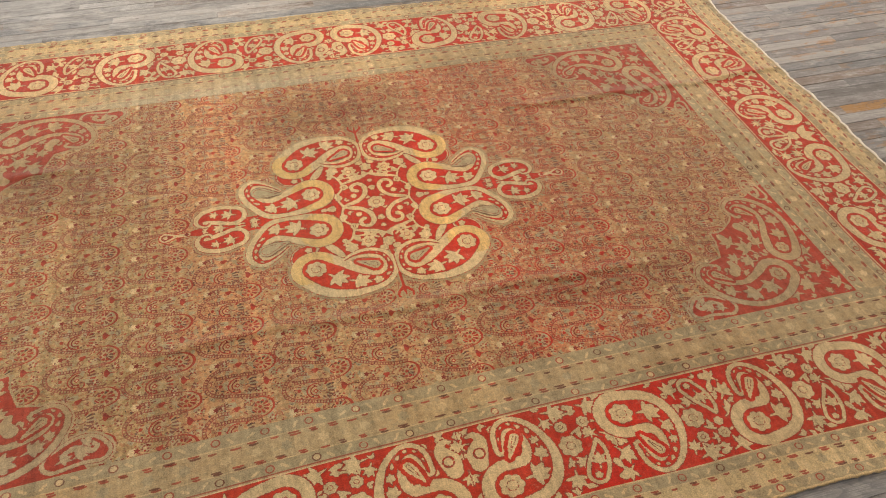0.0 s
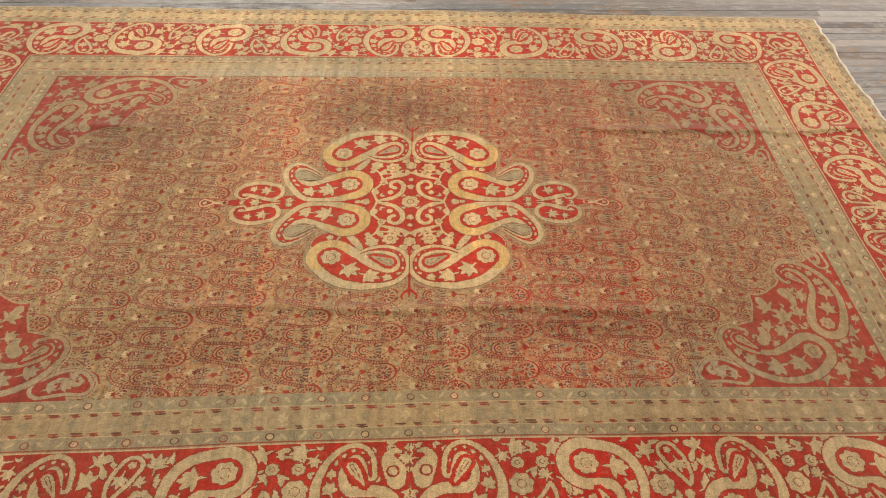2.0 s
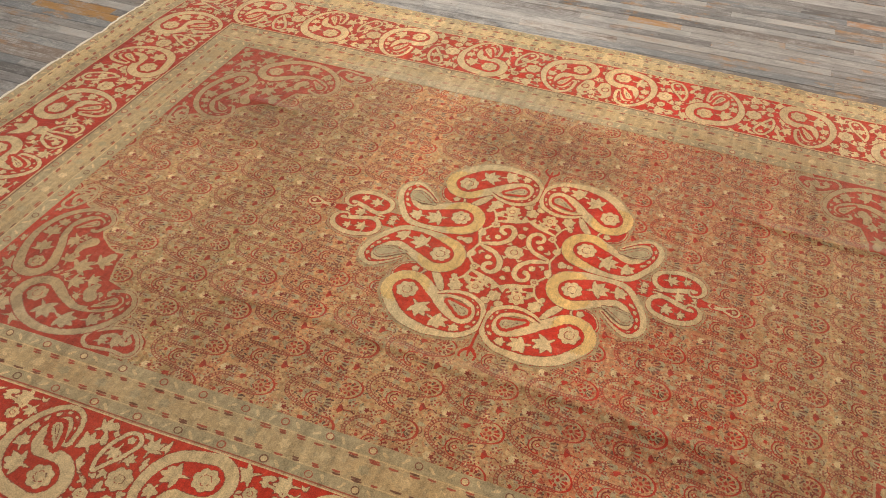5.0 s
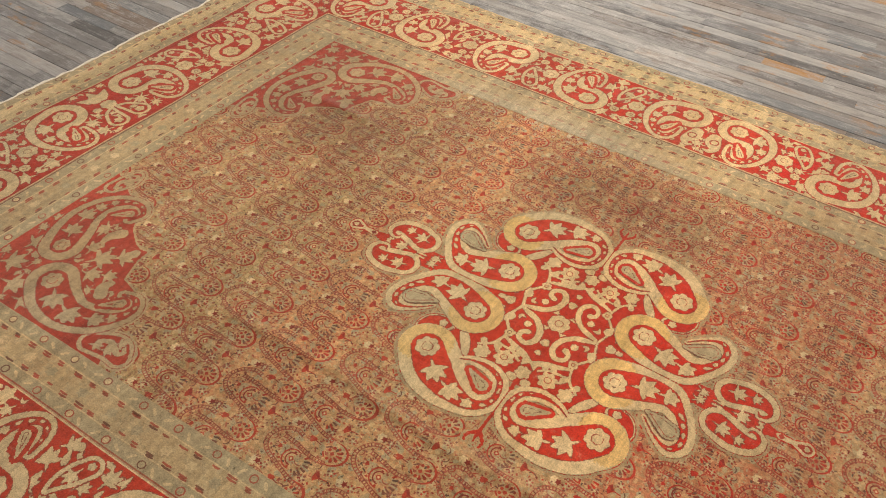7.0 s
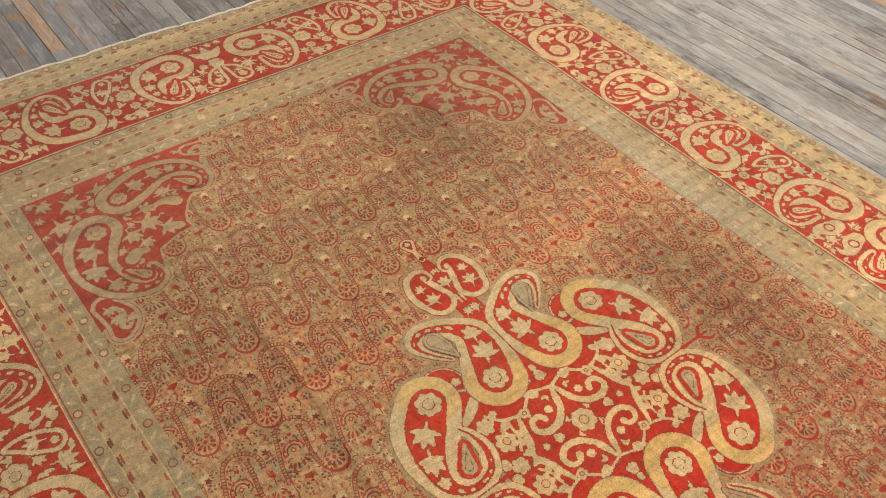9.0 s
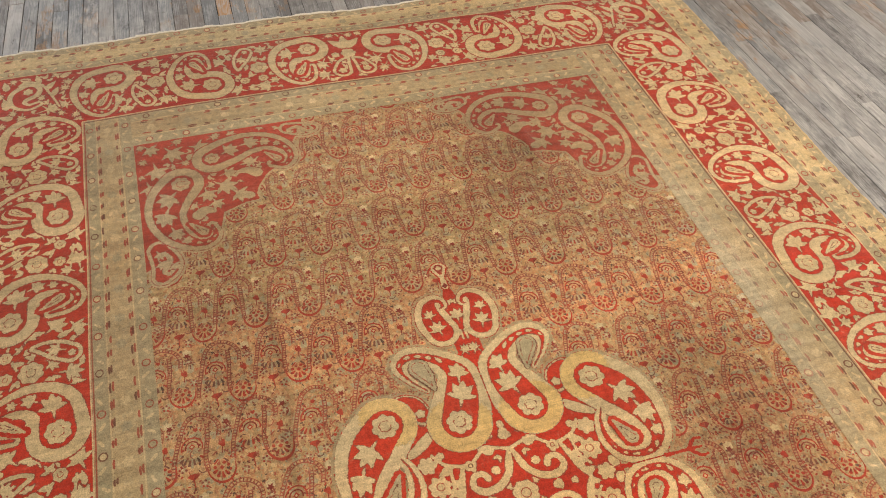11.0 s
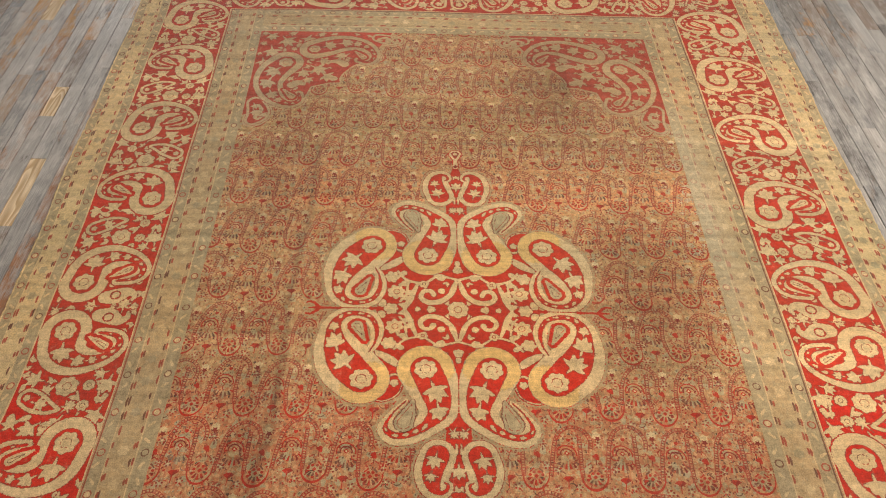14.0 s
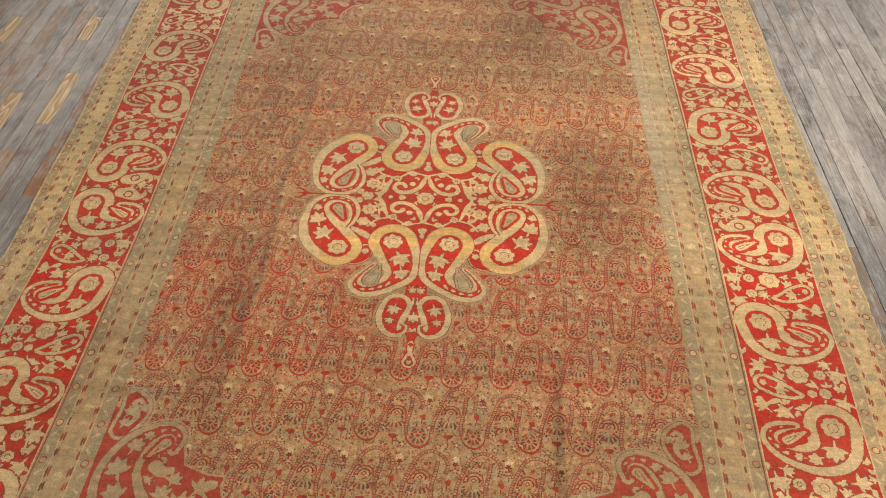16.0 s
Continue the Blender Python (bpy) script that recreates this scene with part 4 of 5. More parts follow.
def middle_piece(long_side, seed):
    """The palmettes in the middle of a side."""
    rng = np.random.default_rng(seed)
    reach = 0.13
    A, B = grid(-reach, reach, -MID, MID, STEP)
    x = np.abs(A)
    first = 0.088 if long_side else 0.135
    taken = comma(x - first, B, COMMA, BANDS)[1]
    if long_side:
        # a pair of hooked leaves back to back, a lily between the two heads
        made = chain(x, B, smooth([(0.032, -0.022, 0.021), (0.036, -0.052, 0.026), (0.052, -0.084, 0.015), (0.040, -0.106, 0.008), (0.022, -0.104, 0.004)], 5))
        made = np.maximum(made, 0.003 - np.abs(np.hypot(x - 0.040, B + 0.05) - 0.014))
        made = np.minimum(made, lily(x, B, 0.0, 0.006, 0.026, math.pi / 2, 0.3))
        made = np.minimum(made, petals(x, B, 0.0, -0.055, 0.010, 4))
        made = np.minimum(made, petals(x, B, 0.0, -0.115, 0.012, 5))
        made = np.minimum(made, leaf(x, B, 0.080, -0.110, 0.045, 0.014, 0.3))
        made = np.maximum(made, 0.0018 - x)
    else:
        ringf = chain(x, B, smooth([(0.042, -0.085, 0.034), (0.030, -0.045, 0.024), (0.012, -0.02, 0.010)], 4))
        made = np.maximum(ringf, -(ringf + 0.010))
        made = np.minimum(made, np.minimum(petals(x, B, 0.042, -0.085, 0.015, 5), rose(x, B, 0.0, 0.012, 0.026)))
        for t in (-0.9, 0.0, 0.9):
            made = np.minimum(made, leaf(x, B, 0.0, 0.045, 0.075, 0.02, math.pi / 2 + t * 0.9))
    f = fill_leaves(A, B, np.minimum(made, taken), np.minimum(MID - np.abs(B), reach - x), rng, 240, STEP, 0, 0, 0.005, 0.018)
    made = np.minimum(made, np.where(taken > 0.003, f, 9.0))
    made = np.maximum(np.maximum(made, 0.004 - taken), np.abs(B) - MID + 0.004)
    sh = Sheet()
    sh.field(ragged(made - 0.0018, rng), A[0, 0], B[0, 0], STEP, I_DARK, 1.6)
    sh.field(ragged(made - 0.0003, rng), A[0, 0], B[0, 0], STEP, I_CREAM, 1.9)
    return sh


for nm, move in SIDES.items():
    long_side = nm.startswith("long")
    mid = (V_IN + V_OUT) / 2 if long_side else (U_IN + U_OUT) / 2
    tagged(middle_piece(long_side, 5).lay("border_palmette", border, lambda a, c, mid=mid, move=move: move(a, mid + c)), kind="stuff")


def corner_piece(seed):
    """The border's corner square, from the inner corner outwards: one curled boteh, tendrils and leaves."""
    rng = np.random.default_rng(seed)
    W, H = U_OUT - U_IN, V_OUT - V_IN
    A, B = grid(-0.16, W, -0.16, H, STEP)
    near = np.minimum(comma(A - (0.058 + 4 * CELL - U_IN), B - MID, COMMA, BANDS)[1], comma(B - (0.105 + 2 * CELL - V_IN), A - W / 2, COMMA, BANDS)[1])
    red, wide, line = comma(A, B, [(0.200, 0.165, 0.026), (0.178, 0.196, 0.022), (0.140, 0.200, 0.012), (0.118, 0.170, 0.008), (0.128, 0.135, 0.005)], (0.018, 0.017, 0.014, 0.010, 0.009))
    made = np.minimum(np.maximum(wide, -red), petals(A, B, 0.198, 0.168, 0.017, 6))
    made = np.minimum(made, chain(A, B, smooth([(0.10, 0.07, 0.003), (0.18, 0.10, 0.004), (0.235, 0.13, 0.004), (0.262, 0.19, 0.003)], 5)))
    for a, b, l, w, t in ((0.235, 0.13, 0.05, 0.012, 0.2), (0.25, 0.16, 0.045, 0.012, 1.9), (0.20, 0.11, 0.05, 0.013, -0.7), (0.16, 0.09, 0.05, 0.013, -0.4), (0.22, 0.235, 0.05, 0.014, 0.2), (0.12, 0.235, 0.06, 0.016, 0.2), (0.255, 0.06, 0.045, 0.014, -1.0), (0.07, 0.22, 0.05, 0.014, 1.2)):
        made = np.minimum(made, leaf(A, B, a, b, l, w, t))
    inside = np.minimum(np.minimum(A, W - 0.003 - A), np.minimum(B, H - 0.003 - B))
    inside = np.where((A > -0.1) & (B > 0) | (B > -0.1) & (A > 0), np.minimum(W - 0.003 - A, H - 0.003 - B), inside)
    f = fill_leaves(A, B, np.minimum(np.minimum(made, wide), near), inside, rng, 520, STEP, 0, 0, 0.005)
    made = np.minimum(made, np.where(np.minimum(near, wide) > 0.002, f, 9.0))
    made = np.maximum(np.maximum(made, 0.004 - near), 0.004 - inside)
    sh = Sheet()
    sh.field(ragged(made - 0.0018, rng), A[0, 0], B[0, 0], STEP, I_DARK, 1.6)
    sh.field(ragged(made - 0.0003, rng), A[0, 0], B[0, 0], STEP, I_CREAM, 1.9)
    return sh


corner = corner_piece(9)
for su in (-1, 1):
    for sv in (-1, 1):
        tagged(corner.lay("corner_spray", border, lambda a, b, su=su, sv=sv: (su * (U_IN + a), sv * (V_IN + b))), kind="stuff")

# ---- corner spandrels ----
SP_P = [(0.207, 0.124, 0.037), (0.257, 0.088, 0.042), (0.326, 0.070, 0.036), (0.395, 0.090, 0.026), (0.440, 0.130, 0.014), (0.452, 0.170, 0.010), (0.432, 0.198, 0.007), (0.395, 0.193, 0.004)]
SP_Q = [(0.118, 0.228, 0.030), (0.097, 0.278, 0.035), (0.076, 0.342, 0.029), (0.085, 0.408, 0.018), (0.122, 0.452, 0.011), (0.166, 0.462, 0.008), (0.197, 0.438, 0.006), (0.185, 0.402, 0.004)]
SP_BAND = (0.031, 0.026, 0.021, 0.021, 0.018, 0.016, 0.014, 0.013)
SP_FA = [(0.036, 0.475, 0.026), (0.050, 0.520, 0.033), (0.052, 0.552, 0.022)]
SP_FB = [(0.450, 0.040, 0.034), (0.508, 0.058, 0.043), (0.545, 0.042, 0.030)]
SP_GROUND = [(0.0, 0.0), (0.0, 0.53), (0.10, 0.48), (0.19, 0.47), (0.209, 0.398), (0.223, 0.379), (0.268, 0.347), (0.298, 0.336), (0.324, 0.340), (0.326, 0.30), (0.334, 0.278), (0.351, 0.232), (0.391, 0.222), (0.45, 0.20), (0.45, 0.10), (0.52, 0.0)]


def spandrel_ground(seed):
    rng = np.random.default_rng(seed)
    A, B = grid(0.0, 0.60, 0.0, 0.61, STEP)
    arms = np.minimum(comma(A, B, SP_P, SP_BAND)[1], comma(A, B, SP_Q, SP_BAND)[1])
    ground = np.minimum(polygon(A, B, SP_GROUND), arms - 0.001)
    made, tips = np.full(A.shape, 9.0), np.full(A.shape, 9.0)
    for spine, turn in ((SP_FA, 1.5), (SP_FB, 0.2)):
        g = chain(A, B, smooth(spine, 4))
        tips = np.minimum(tips, g)
        ground = np.minimum(ground, g - 0.002)
        made = np.minimum(made, np.maximum(g, -(g + 0.009)))
        c = spine[1]
        along, over = math.cos(turn), math.sin(turn)
        at = lambda p, q, r: (c[0] + p * along - q * over, c[1] + p * over + q * along, r)
        made = np.minimum(made, chain(A, B, smooth([at(-0.045, 0.004, 0.004), at(-0.018, 0.012, 0.007), at(0.004, -0.002, 0.007), at(0.020, -0.014, 0.006), at(0.032, -0.004, 0.005), at(0.026, 0.006, 0.004)], 5)))
        for p, q, r, t in ((-0.012, -0.014, 0.022, 0.3), (0.008, 0.016, 0.020, 0.5), (-0.046, -0.010, 0.020, 0.2)):
            a, b, _ = at(p, q, 0)
            made = np.minimum(made, np.maximum(lily(A, B, a, b, r, turn + t), g + 0.011))
    # the half-grown botehs and lilies towards the field
    for hook in ([(0.212, 0.350, 0.018), (0.196, 0.326, 0.014), (0.196, 0.300, 0.007), (0.21, 0.285, 0.004)], [(0.345, 0.160, 0.017), (0.330, 0.182, 0.015), (0.338, 0.205, 0.008)]):
        made = np.minimum(made, chain(A, B, smooth(hook, 4)))
    for a, b, r, t in ((0.240, 0.245, 0.046, 0.9), (0.285, 0.285, 0.040, 0.75), (0.262, 0.195, 0.036, 0.2), (0.195, 0.262, 0.034, 1.7), (0.06, 0.11, 0.046, 0.6), (0.13, 0.06, 0.044, 0.2), (0.055, 0.19, 0.04, 1.2), (0.20, 0.035, 0.038, 0.3), (0.03, 0.045, 0.034, 0.7), (0.305, 0.215, 0.03, 0.4)):
        made = np.minimum(made, lily(A, B, a, b, r, t, 0.28))
    for a, b, r in ((0.302, 0.318, 0.013), (0.095, 0.165, 0.014), (0.155, 0.12, 0.013)):
        made = np.minimum(made, rose(A, B, a, b, r))
    f = fill_leaves(A, B, np.minimum(np.minimum(made, arms), tips), -ground - 0.002, rng, 700, STEP, 0, 0, 0.005, 0.02)
    made = np.minimum(made, np.where(np.minimum(arms, tips) > 0.003, f, 9.0))
    made = np.maximum(made, np.maximum(0.004 - arms, np.minimum(ground + 0.004, tips)))
    sh = Sheet()
    sh.field(ragged(ground - 0.006, rng), 0, 0, STEP, I_OLDTAN, 0.95)
    sh.field(ragged(ground, rng), 0, 0, STEP, I_OLDRED, 1.2)
    sh.field(ragged(made - 0.0016, rng), 0, 0, STEP, I_DARK, 1.45)
    sh.field(ragged(made - 0.0003, rng), 0, 0, STEP, I_OLDTAN, 1.7)
    return sh


sp_ground = spandrel_ground(21)
sp_a = boteh_sheet(SP_P, SP_BAND, [(0.412, 0.168, 0.014), (0.372, 0.133, 0.004)], 22, I_OLDTAN, I_OLDTAN, I_OLDRED, z=1.6, gap=0.009)
sp_b = boteh_sheet(SP_Q, SP_BAND, [(0.166, 0.420, 0.014), (0.130, 0.388, 0.004)], 23, I_OLDTAN, I_OLDTAN, I_OLDRED, z=1.6, gap=0.009)
for su in (-1, 1):
    for sv in (-1, 1):
        put = lambda a, b, su=su, sv=sv: (su * (U_FIELD - a), sv * (V_FIELD - b))
        sp = sp_ground.lay("spandrel", rug, put, "red corner piece with two pale botehs")
        sp_a.lay("spandrel_boteh", sp, put)
        sp_b.lay("spandrel_boteh", sp, put)

# ---- medallion ----
M1 = [(0.205, 0.088, 0.040), (0.268, 0.063, 0.039), (0.330, 0.052, 0.027), (0.374, 0.080, 0.013), (0.403, 0.126, 0.009), (0.407, 0.163, 0.008), (0.388, 0.185, 0.006), (0.362, 0.180, 0.0025), (0.335, 0.163, 0.0008), (0.305, 0.136, 0.0005)]
M2 = [(0.240, 0.258, 0.041), (0.196, 0.300, 0.045), (0.150, 0.328, 0.036), (0.105, 0.342, 0.025), (0.058, 0.344, 0.015), (0.025, 0.318, 0.009), (0.020, 0.282, 0.007), (0.034, 0.245, 0.006), (0.075, 0.226, 0.005), (0.118, 0.229, 0.002), (0.152, 0.244, 0.0005)]
M1_BAND = (0.036, 0.026, 0.022, 0.020, 0.020, 0.019, 0.015, 0.010, 0.008, 0.005)
M2_BAND = (0.034, 0.034, 0.030, 0.023, 0.018, 0.016, 0.015, 0.015, 0.014, 0.012, 0.008)
HEART = [(0.462, 0.052, 0.030), (0.502, 0.064, 0.027), (0.540, 0.063, 0.018), (0.561, 0.047, 0.007), (0.556, 0.031, 0.005), (0.541, 0.026, 0.004), (0.534, 0.036, 0.002)]
HEART_BAND = (0.015, 0.018, 0.017, 0.014, 0.010, 0.007, 0.004)


def medallion_ground(seed):
    rng = np.random.default_rng(seed)
    A, B = grid(-0.74, 0.74, -0.46, 0.46, STEP)
    x, y = np.abs(A), np.abs(B)
    arms = np.minimum(comma(x, y, M1, M1_BAND)[1], comma(x, y, M2, M2_BAND)[1])
    heart_red, heart, heart_line = comma(x, y, HEART, HEART_BAND)
    ground = np.minimum(np.hypot(np.maximum(x - 0.19, 0), np.maximum(y - 0.17, 0)) - 0.06, arms - 0.002)
    ground = np.minimum(ground, chain(x, y, [(0.0, 0.0, 0.02), (0.34, 0.0, 0.03), (0.45, 0.0, 0.034), (0.52, 0.0, 0.03), (0.585, 0.0, 0.012)]))
    ground = np.minimum(ground, heart - 0.002)
    hook = smooth([(0.246, 0.168, 0.020), (0.276, 0.176, 0.017), (0.296, 0.198, 0.009), (0.298, 0.222, 0.004)], 5)
    hook_f = chain(x, y, hook)
    ground = np.minimum(ground, hook_f - 0.006)
    # the darts in the middle of both long sides
    tip = chain(x, y, [(0.0, 0.2, 0.006), (0.0, 0.30, 0.004), (0.0, 0.40, 0.0040), (0.0, 0.425, 0.0024)])
    tip = np.minimum(tip, chain(x, y, smooth([(0.0, 0.395, 0.005), (0.012, 0.405, 0.005), (0.022, 0.418, 0.004), (0.020, 0.432, 0.003)], 4)))
    ground = np.minimum(ground, tip)
    made = rose(A, B, 0, 0, 0.030)
    made = np.minimum(made, chain(x, y, smooth([(0.106, 0.005, 0.004), (0.078, 0.013, 0.008), (0.053, 0.024, 0.007), (0.031, 0.050, 0.0075), (0.026, 0.084, 0.0075), (0.044, 0.106, 0.007), (0.067, 0.098, 0.006), (0.068, 0.078, 0.006), (0.056, 0.070, 0.008)], 6)))
    made = np.minimum(made, chain(x, y, smooth([(0.006, 0.152, 0.006), (0.032, 0.138, 0.008), (0.060, 0.129, 0.007), (0.092, 0.117, 0.004)], 6)))
    for a, b, l, w, t in ((0.03, 0.134, 0.034, 0.010, 0.9), (0.05, 0.128, 0.032, 0.010, 0.8), (0.01, 0.142, 0.03, 0.010, 1.3), (0.117, 0.036, 0.036, 0.014, 1.3), (0.152, 0.028, 0.034, 0.010, 1.2), (0.10, 0.14, 0.034, 0.011, 1.9), (0.135, 0.10, 0.036, 0.011, 0.4), (0.14, 0.15, 0.034, 0.010, 2.2), (0.185, 0.15, 0.032, 0.010, -1.9), (0.018, 0.205, 0.04, 0.016, 1.3)):
        made = np.minimum(made, leaf(x, y, a, b, l, w, t))
    for vine in (((0.112, 0.0, 0.003), (0.125, 0.055, 0.003), (0.098, 0.10, 0.003), (0.11, 0.15, 0.003), (0.14, 0.175, 0.003)), ((0.030, 0.165, 0.0028), (0.05, 0.15, 0.003), (0.085, 0.145, 0.003))):
        made = np.minimum(made, chain(x, y, smooth(vine, 5)))
    for a, b, r, k in ((0.063, 0.178, 0.026, 7), (0.120, 0.192, 0.021, 6), (0.0, 0.190, 0.021, 6), (0.093, 0.098, 0.014, 4), (0.150, 0.0, 0.015, 4), (0.0, 0.077, 0.013, 4), (0.0, 0.115, 0.009, 4), (0.175, 0.0, 0.009, 3)):
        made = np.minimum(made, petals(x, y, a, b, r, k, 0.4, 0.28))
    made = np.minimum(made, np.maximum(hook_f - 0.0065, -hook_f))
    made = np.minimum(made, petals(x, y, 0.250, 0.170, 0.012, 5))
    made = np.minimum(made, chain(x, y, smooth([(0.196, 0.160, 0.007), (0.176, 0.184, 0.012), (0.158, 0.212, 0.009), (0.148, 0.234, 0.004)], 5)))
    made = np.minimum(made, np.maximum(heart, -heart_red))
    for a, b, r, t in ((0.470, 0.058, 0.028, 0.25), (0.515, 0.068, 0.020, 0.1)):
        made = np.minimum(made, np.maximum(lily(x, y, a, b, r, t), heart_red + 0.002))
    made = np.minimum(made, lily(x, y, 0.500, 0.0, 0.026, 0.0))
    made = np.minimum(made, chain(x, y, [(0.43, 0.006, 0.002), (0.455, 0.006, 0.003)]))
    busy = np.minimum(np.minimum(arms, heart), hook_f - 0.006)
    f = fill_leaves(A, B, np.minimum(made, busy), -ground - 0.001, rng, 3200, STEP, 0, 0, 0.0052, 0.013)
    quarter = np.where(A > 0, f, f[::-1])
    quarter = np.where(B > 0, quarter, quarter[:, ::-1])
    made = np.minimum(made, np.where(busy > 0.003, quarter, 9.0))
    made = np.maximum(made, np.maximum(0.003 - arms, np.minimum(ground + 0.003, heart)))
    sh = Sheet()
    a0, b0 = A[0, 0], B[0, 0]
    halo = np.minimum(arms - 0.009, heart - 0.006)
    sh.field(ragged(np.minimum(halo, ground - 0.006), rng, 0.003), a0, b0, STEP, I_OLDTAN, 0.95)
    sh.field(ragged(ground, rng), a0, b0, STEP, I_RED, 1.2)
    sh.field(ragged(made - 0.0016, rng), a0, b0, STEP, I_DARK, 1.45)
    sh.field(ragged(made, rng, 0.0008), a0, b0, STEP, I_CREAM, 1.7)
    for a, b, r in ((0.0, 0.0, 0.011), (0.063, 0.176, 0.009), (0.093, 0.098, 0.005)):
        sh.field(np.abs(np.hypot(x - a, y - b) - r) - 0.0013, a0, b0, STEP, I_MARK, 2.0)
    # pendants beyond both ends
    pend = chain(x, y, [(0.664, 0.0, 0.024), (0.632, 0.0, 0.010), (0.600, 0.0, 0.012)])
    sh.field(ragged(pend, rng), a0, b0, STEP, I_RED, 1.0)
    sh.field(ragged(pend + 0.0035, rng), a0, b0, STEP, I_CREAM, 1.3)
    sh.field(ragged(chain(x, y, [(0.666, 0.0, 0.013), (0.648, 0.0, 0.005)]), rng), a0, b0, STEP, I_MADDER, 1.5)
    sh.field(ragged(petals(x, y, 0.666, 0.0, 0.008, 3), rng), a0, b0, STEP, I_CREAM, 1.7)
    sh.field(ragged(petals(x, y, 0.604, 0.0, 0.008, 4), rng), a0, b0, STEP, I_MADDER, 1.5)
    return sh


medallion = medallion_ground(31).lay("medallion", rug, None, "red centre medallion with gold and cream botehs")
m1 = boteh_sheet(M1, M1_BAND, [(0.372, 0.140, 0.025), (0.345, 0.129, 0.019), (0.304, 0.118, 0.004)], 32, z=2.3, gold_at=(0.185, 0.092, 0.085), core=I_SAGE, gap=0.0, above=0.0015, edge=I_SAGE)
m2 = boteh_sheet(M2, M2_BAND, [(0.064, 0.282, 0.017), (0.112, 0.258, 0.004)], 33, z=2.3, gold_at=(0.270, 0.228, 0.085), core=I_SAGE, gap=0.010, beside=0.0015, edge=I_SAGE)
for su in (-1, 1):
    for sv in (-1, 1):
        put = lambda a, b, su=su, sv=sv: (su * a, sv * b)
        m1.lay("medallion_boteh", medallion, put)
        m2.lay("medallion_boteh", medallion, put)

# ---- floor planks, each its own board ----
PLANK_W, SLOPE = 0.056, 0.018
# boards that stand out: from, to, row, wood
SPECIAL = (
    (-1.018, -0.84, 0, PALE), (-0.84, -0.13, 0, WHITENED), (-0.608, -0.287, 1, PALE), (-0.46, -0.19, -2, PALE), (-0.99, -0.80, -6, PALE), (-1.75, -1.48, -4, PALE), (-2.3, -2.05, -1, PALE),
    (-1.11, -0.55, -1, FINISHED), (-1.95, -1.36, -2, FINISHED), (-1.36, -1.12, -2, FINISHED), (-1.95, -1.34, 0, FINISHED), (-1.51, -1.15, 2, WHITENED), (-1.75, -1.2, -5, FINISHED),
    (-0.75, -0.10, 54, WHITENED), (0.02, 0.26, 57, FINISHED), (-1.5, -0.9, 53, WHITENED),
)
rng = random.Random(4)


def board(verts, faces, x0, x1, y0, lift, gap):
    """A strip with a small chamfer along its long edges; the floor runs at a slight angle to the rug."""
    g, c, w = gap, 0.0007, PLANK_W
    prof = ((g, -0.004), (g, lift - c), (g + c, lift), (w - g - c, lift), (w - g, lift - c), (w - g, -0.004))
    b = len(verts)
    for x in (x0 + 0.0003, x1 - 0.0003):
        verts += [(x, y0 + y + SLOPE * x, z) for y, z in prof]
    faces += [tuple(b + i for i in (k, k + 1, k + 7, k + 6))[::-1] for k in range(5)]
    faces += [tuple(b + i for i in range(6)), tuple(b + 6 + i for i in range(6))[::-1]]


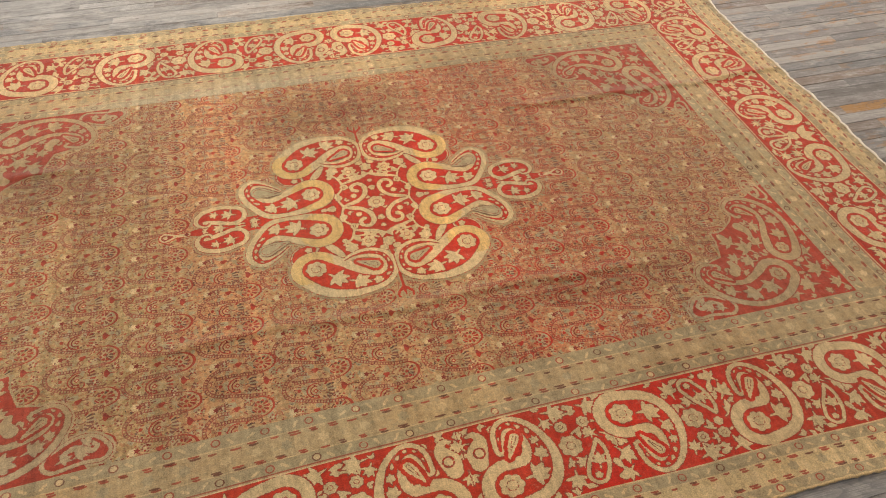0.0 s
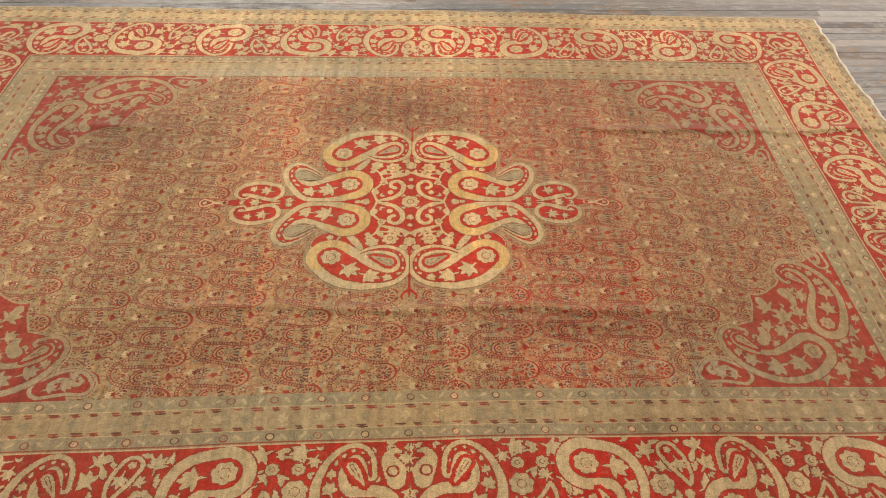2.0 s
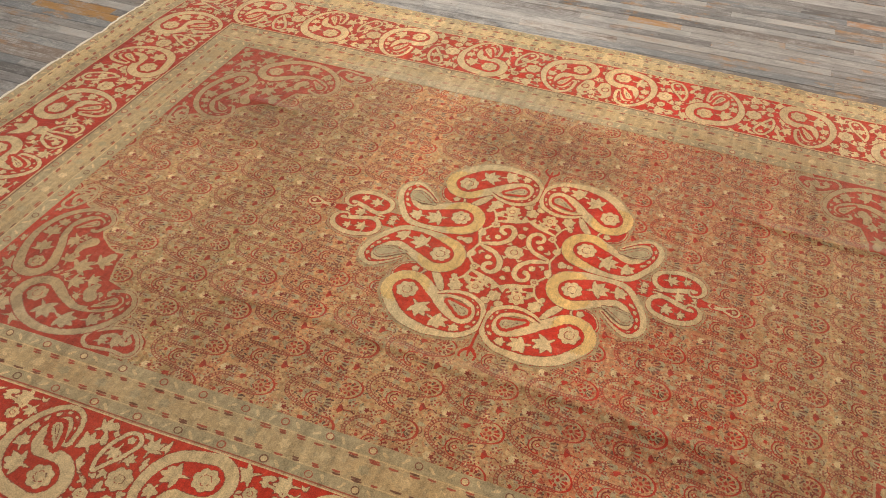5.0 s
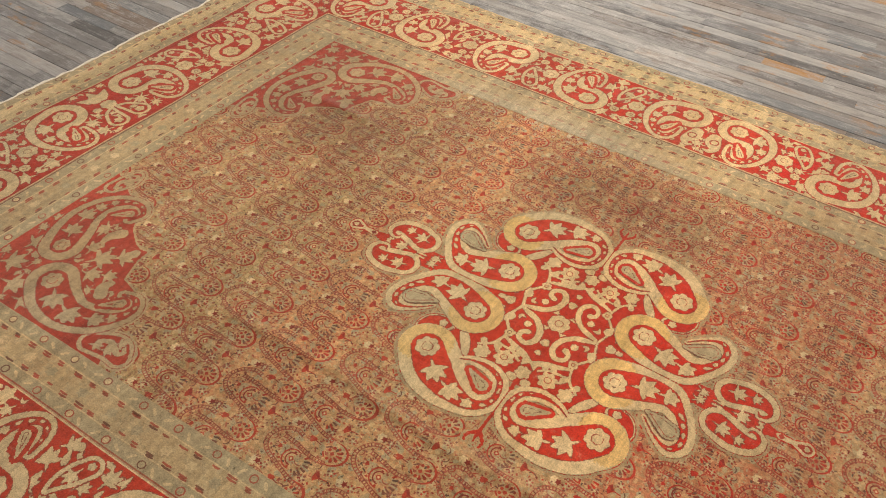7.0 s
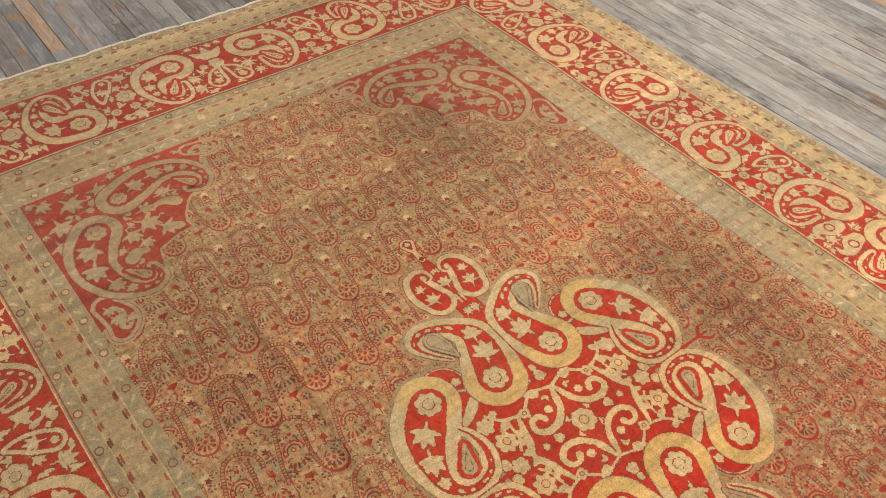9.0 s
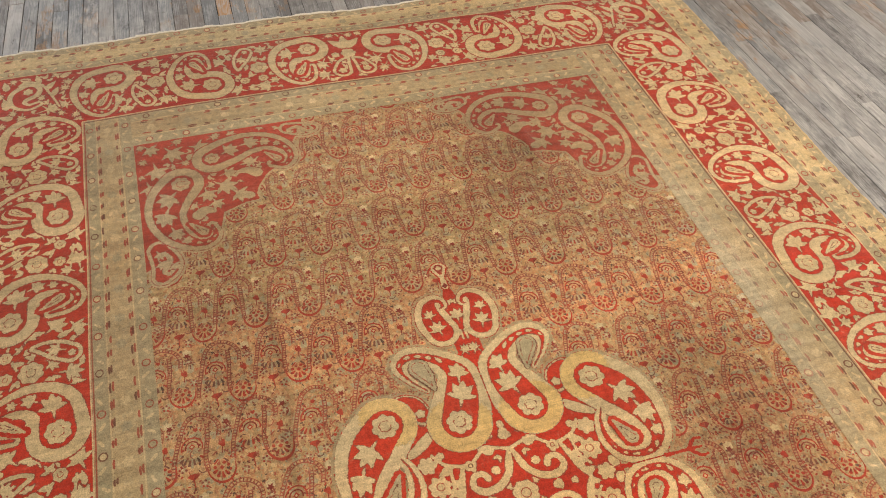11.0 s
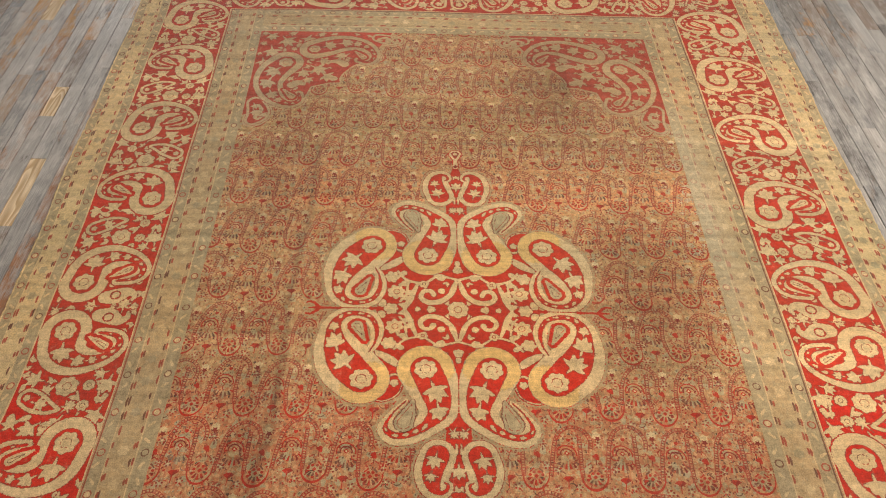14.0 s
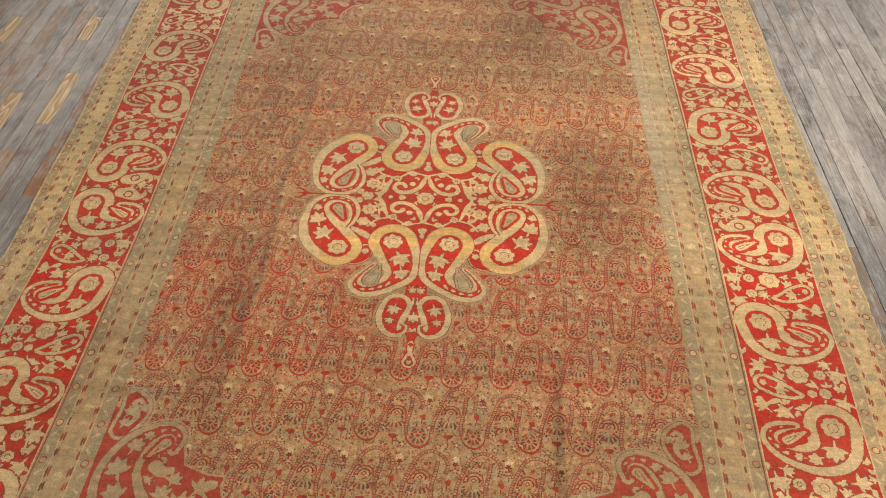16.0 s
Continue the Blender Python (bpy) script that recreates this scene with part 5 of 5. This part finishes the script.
rest_v, rest_f, rest_m, singles = [], [], [], 0
row = -66
while -1.507 + row * PLANK_W < Y1 - 0.1:
    y = -1.507 + row * PLANK_W
    here = [(a, b, wood) for a, b, r, wood in SPECIAL if r == row]
    x = X0 + rng.uniform(-1.2, -0.1)
    while x < X1:
        length = rng.choice((0.35, 0.5, 0.7, 0.9, 1.1, 1.4)) * rng.uniform(0.85, 1.15)
        special = None
        for c, d, wood in here:
            if abs(x - c) < 1e-6:
                length, special = d - c, wood
            elif x < c < x + length:
                length = c - x
        a, b = max(x, X0), min(x + length, X1)
        x += length
        if b - a < 0.02:
            continue
        lift = rng.uniform(-0.0016, 0.0)
        gap = rng.choice((0.0003, 0.0004, 0.0005, 0.0006, 0.0009, 0.0013, 0.0020))
        mid_x, mid_y = (a + b) / 2, y + SLOPE * (a + b) / 2
        under = abs(mid_x) < 1.6 and abs(mid_y) < 1.2
        seen = -3.4 < mid_x < 3.0 and -1.75 < mid_y < 2.6 and not under
        chance = rng.random()
        # extra whitened boards in the south stand in for reflected light there
        wood = special or (FINISHED if chance < (0.03 if y > 0 else 0.07) else WHITENED if chance < (0.42 if y < -1.2 else 0.30 if y > 1.2 else 0.16) else PLANK)
        if special or seen and singles < 298 and (mid_y < 2.0 and mid_x > -3.0):
            vs, fs = [], []
            board(vs, fs, a, b, y, lift, gap)
            ob = new("plank", mesh_of("plank", vs, fs, [wood]))
            ob.parent = floor
            singles += 1
        else:
            n_before = len(rest_f)
            board(rest_v, rest_f, a, b, y, lift, gap)
            rest_m += [(PLANK, FINISHED, WHITENED).index(wood)] * (len(rest_f) - n_before)
    row += 1
rest = tagged(new("planks", mesh_of("planks", rest_v, rest_f, [PLANK, FINISHED, WHITENED], rest_m)), kind="stuff")
rest.parent = floor

# ---- another rug, of which one corner shows ----
far_rug = tagged(new("small_rug"), "dark red wool rug lying on the plank floor", "rug")
rv, rf = [], []
n_a, n_b = 12, 18
for i in range(n_a + 1):
    for j in range(n_b + 1):
        a, b = i / n_a * 0.9, j / n_b * 1.4
        px, py = 2.60 + a * math.cos(0.35) - b * math.sin(0.35) * 0.25, 0.97 + a * 0.12 + b
        rv.append((px, py, 0.008 + 0.0015 * math.sin(9 * a) * math.cos(7 * b)))
top_n = len(rv)
rv += [(x, y, 0.0008) for x, y, _ in rv]
row_n = n_b + 1
for i in range(n_a):
    for j in range(n_b):
        k = i * row_n + j
        rf += [(k, k + row_n, k + row_n + 1, k + 1), tuple(top_n + q for q in (k, k + 1, k + row_n + 1, k + row_n))]
rim = [j for j in range(row_n)] + [i * row_n + n_b for i in range(1, n_a + 1)] + [n_a * row_n + j for j in range(n_b - 1, -1, -1)] + [i * row_n for i in range(n_a - 1, 0, -1)]
rf += [(p, q, top_n + q, top_n + p) for p, q in zip(rim, rim[1:] + rim[:1])]
pile = new("pile", mesh_of("pile", rv, rf, [OLDRED]))
pile.parent = far_rug
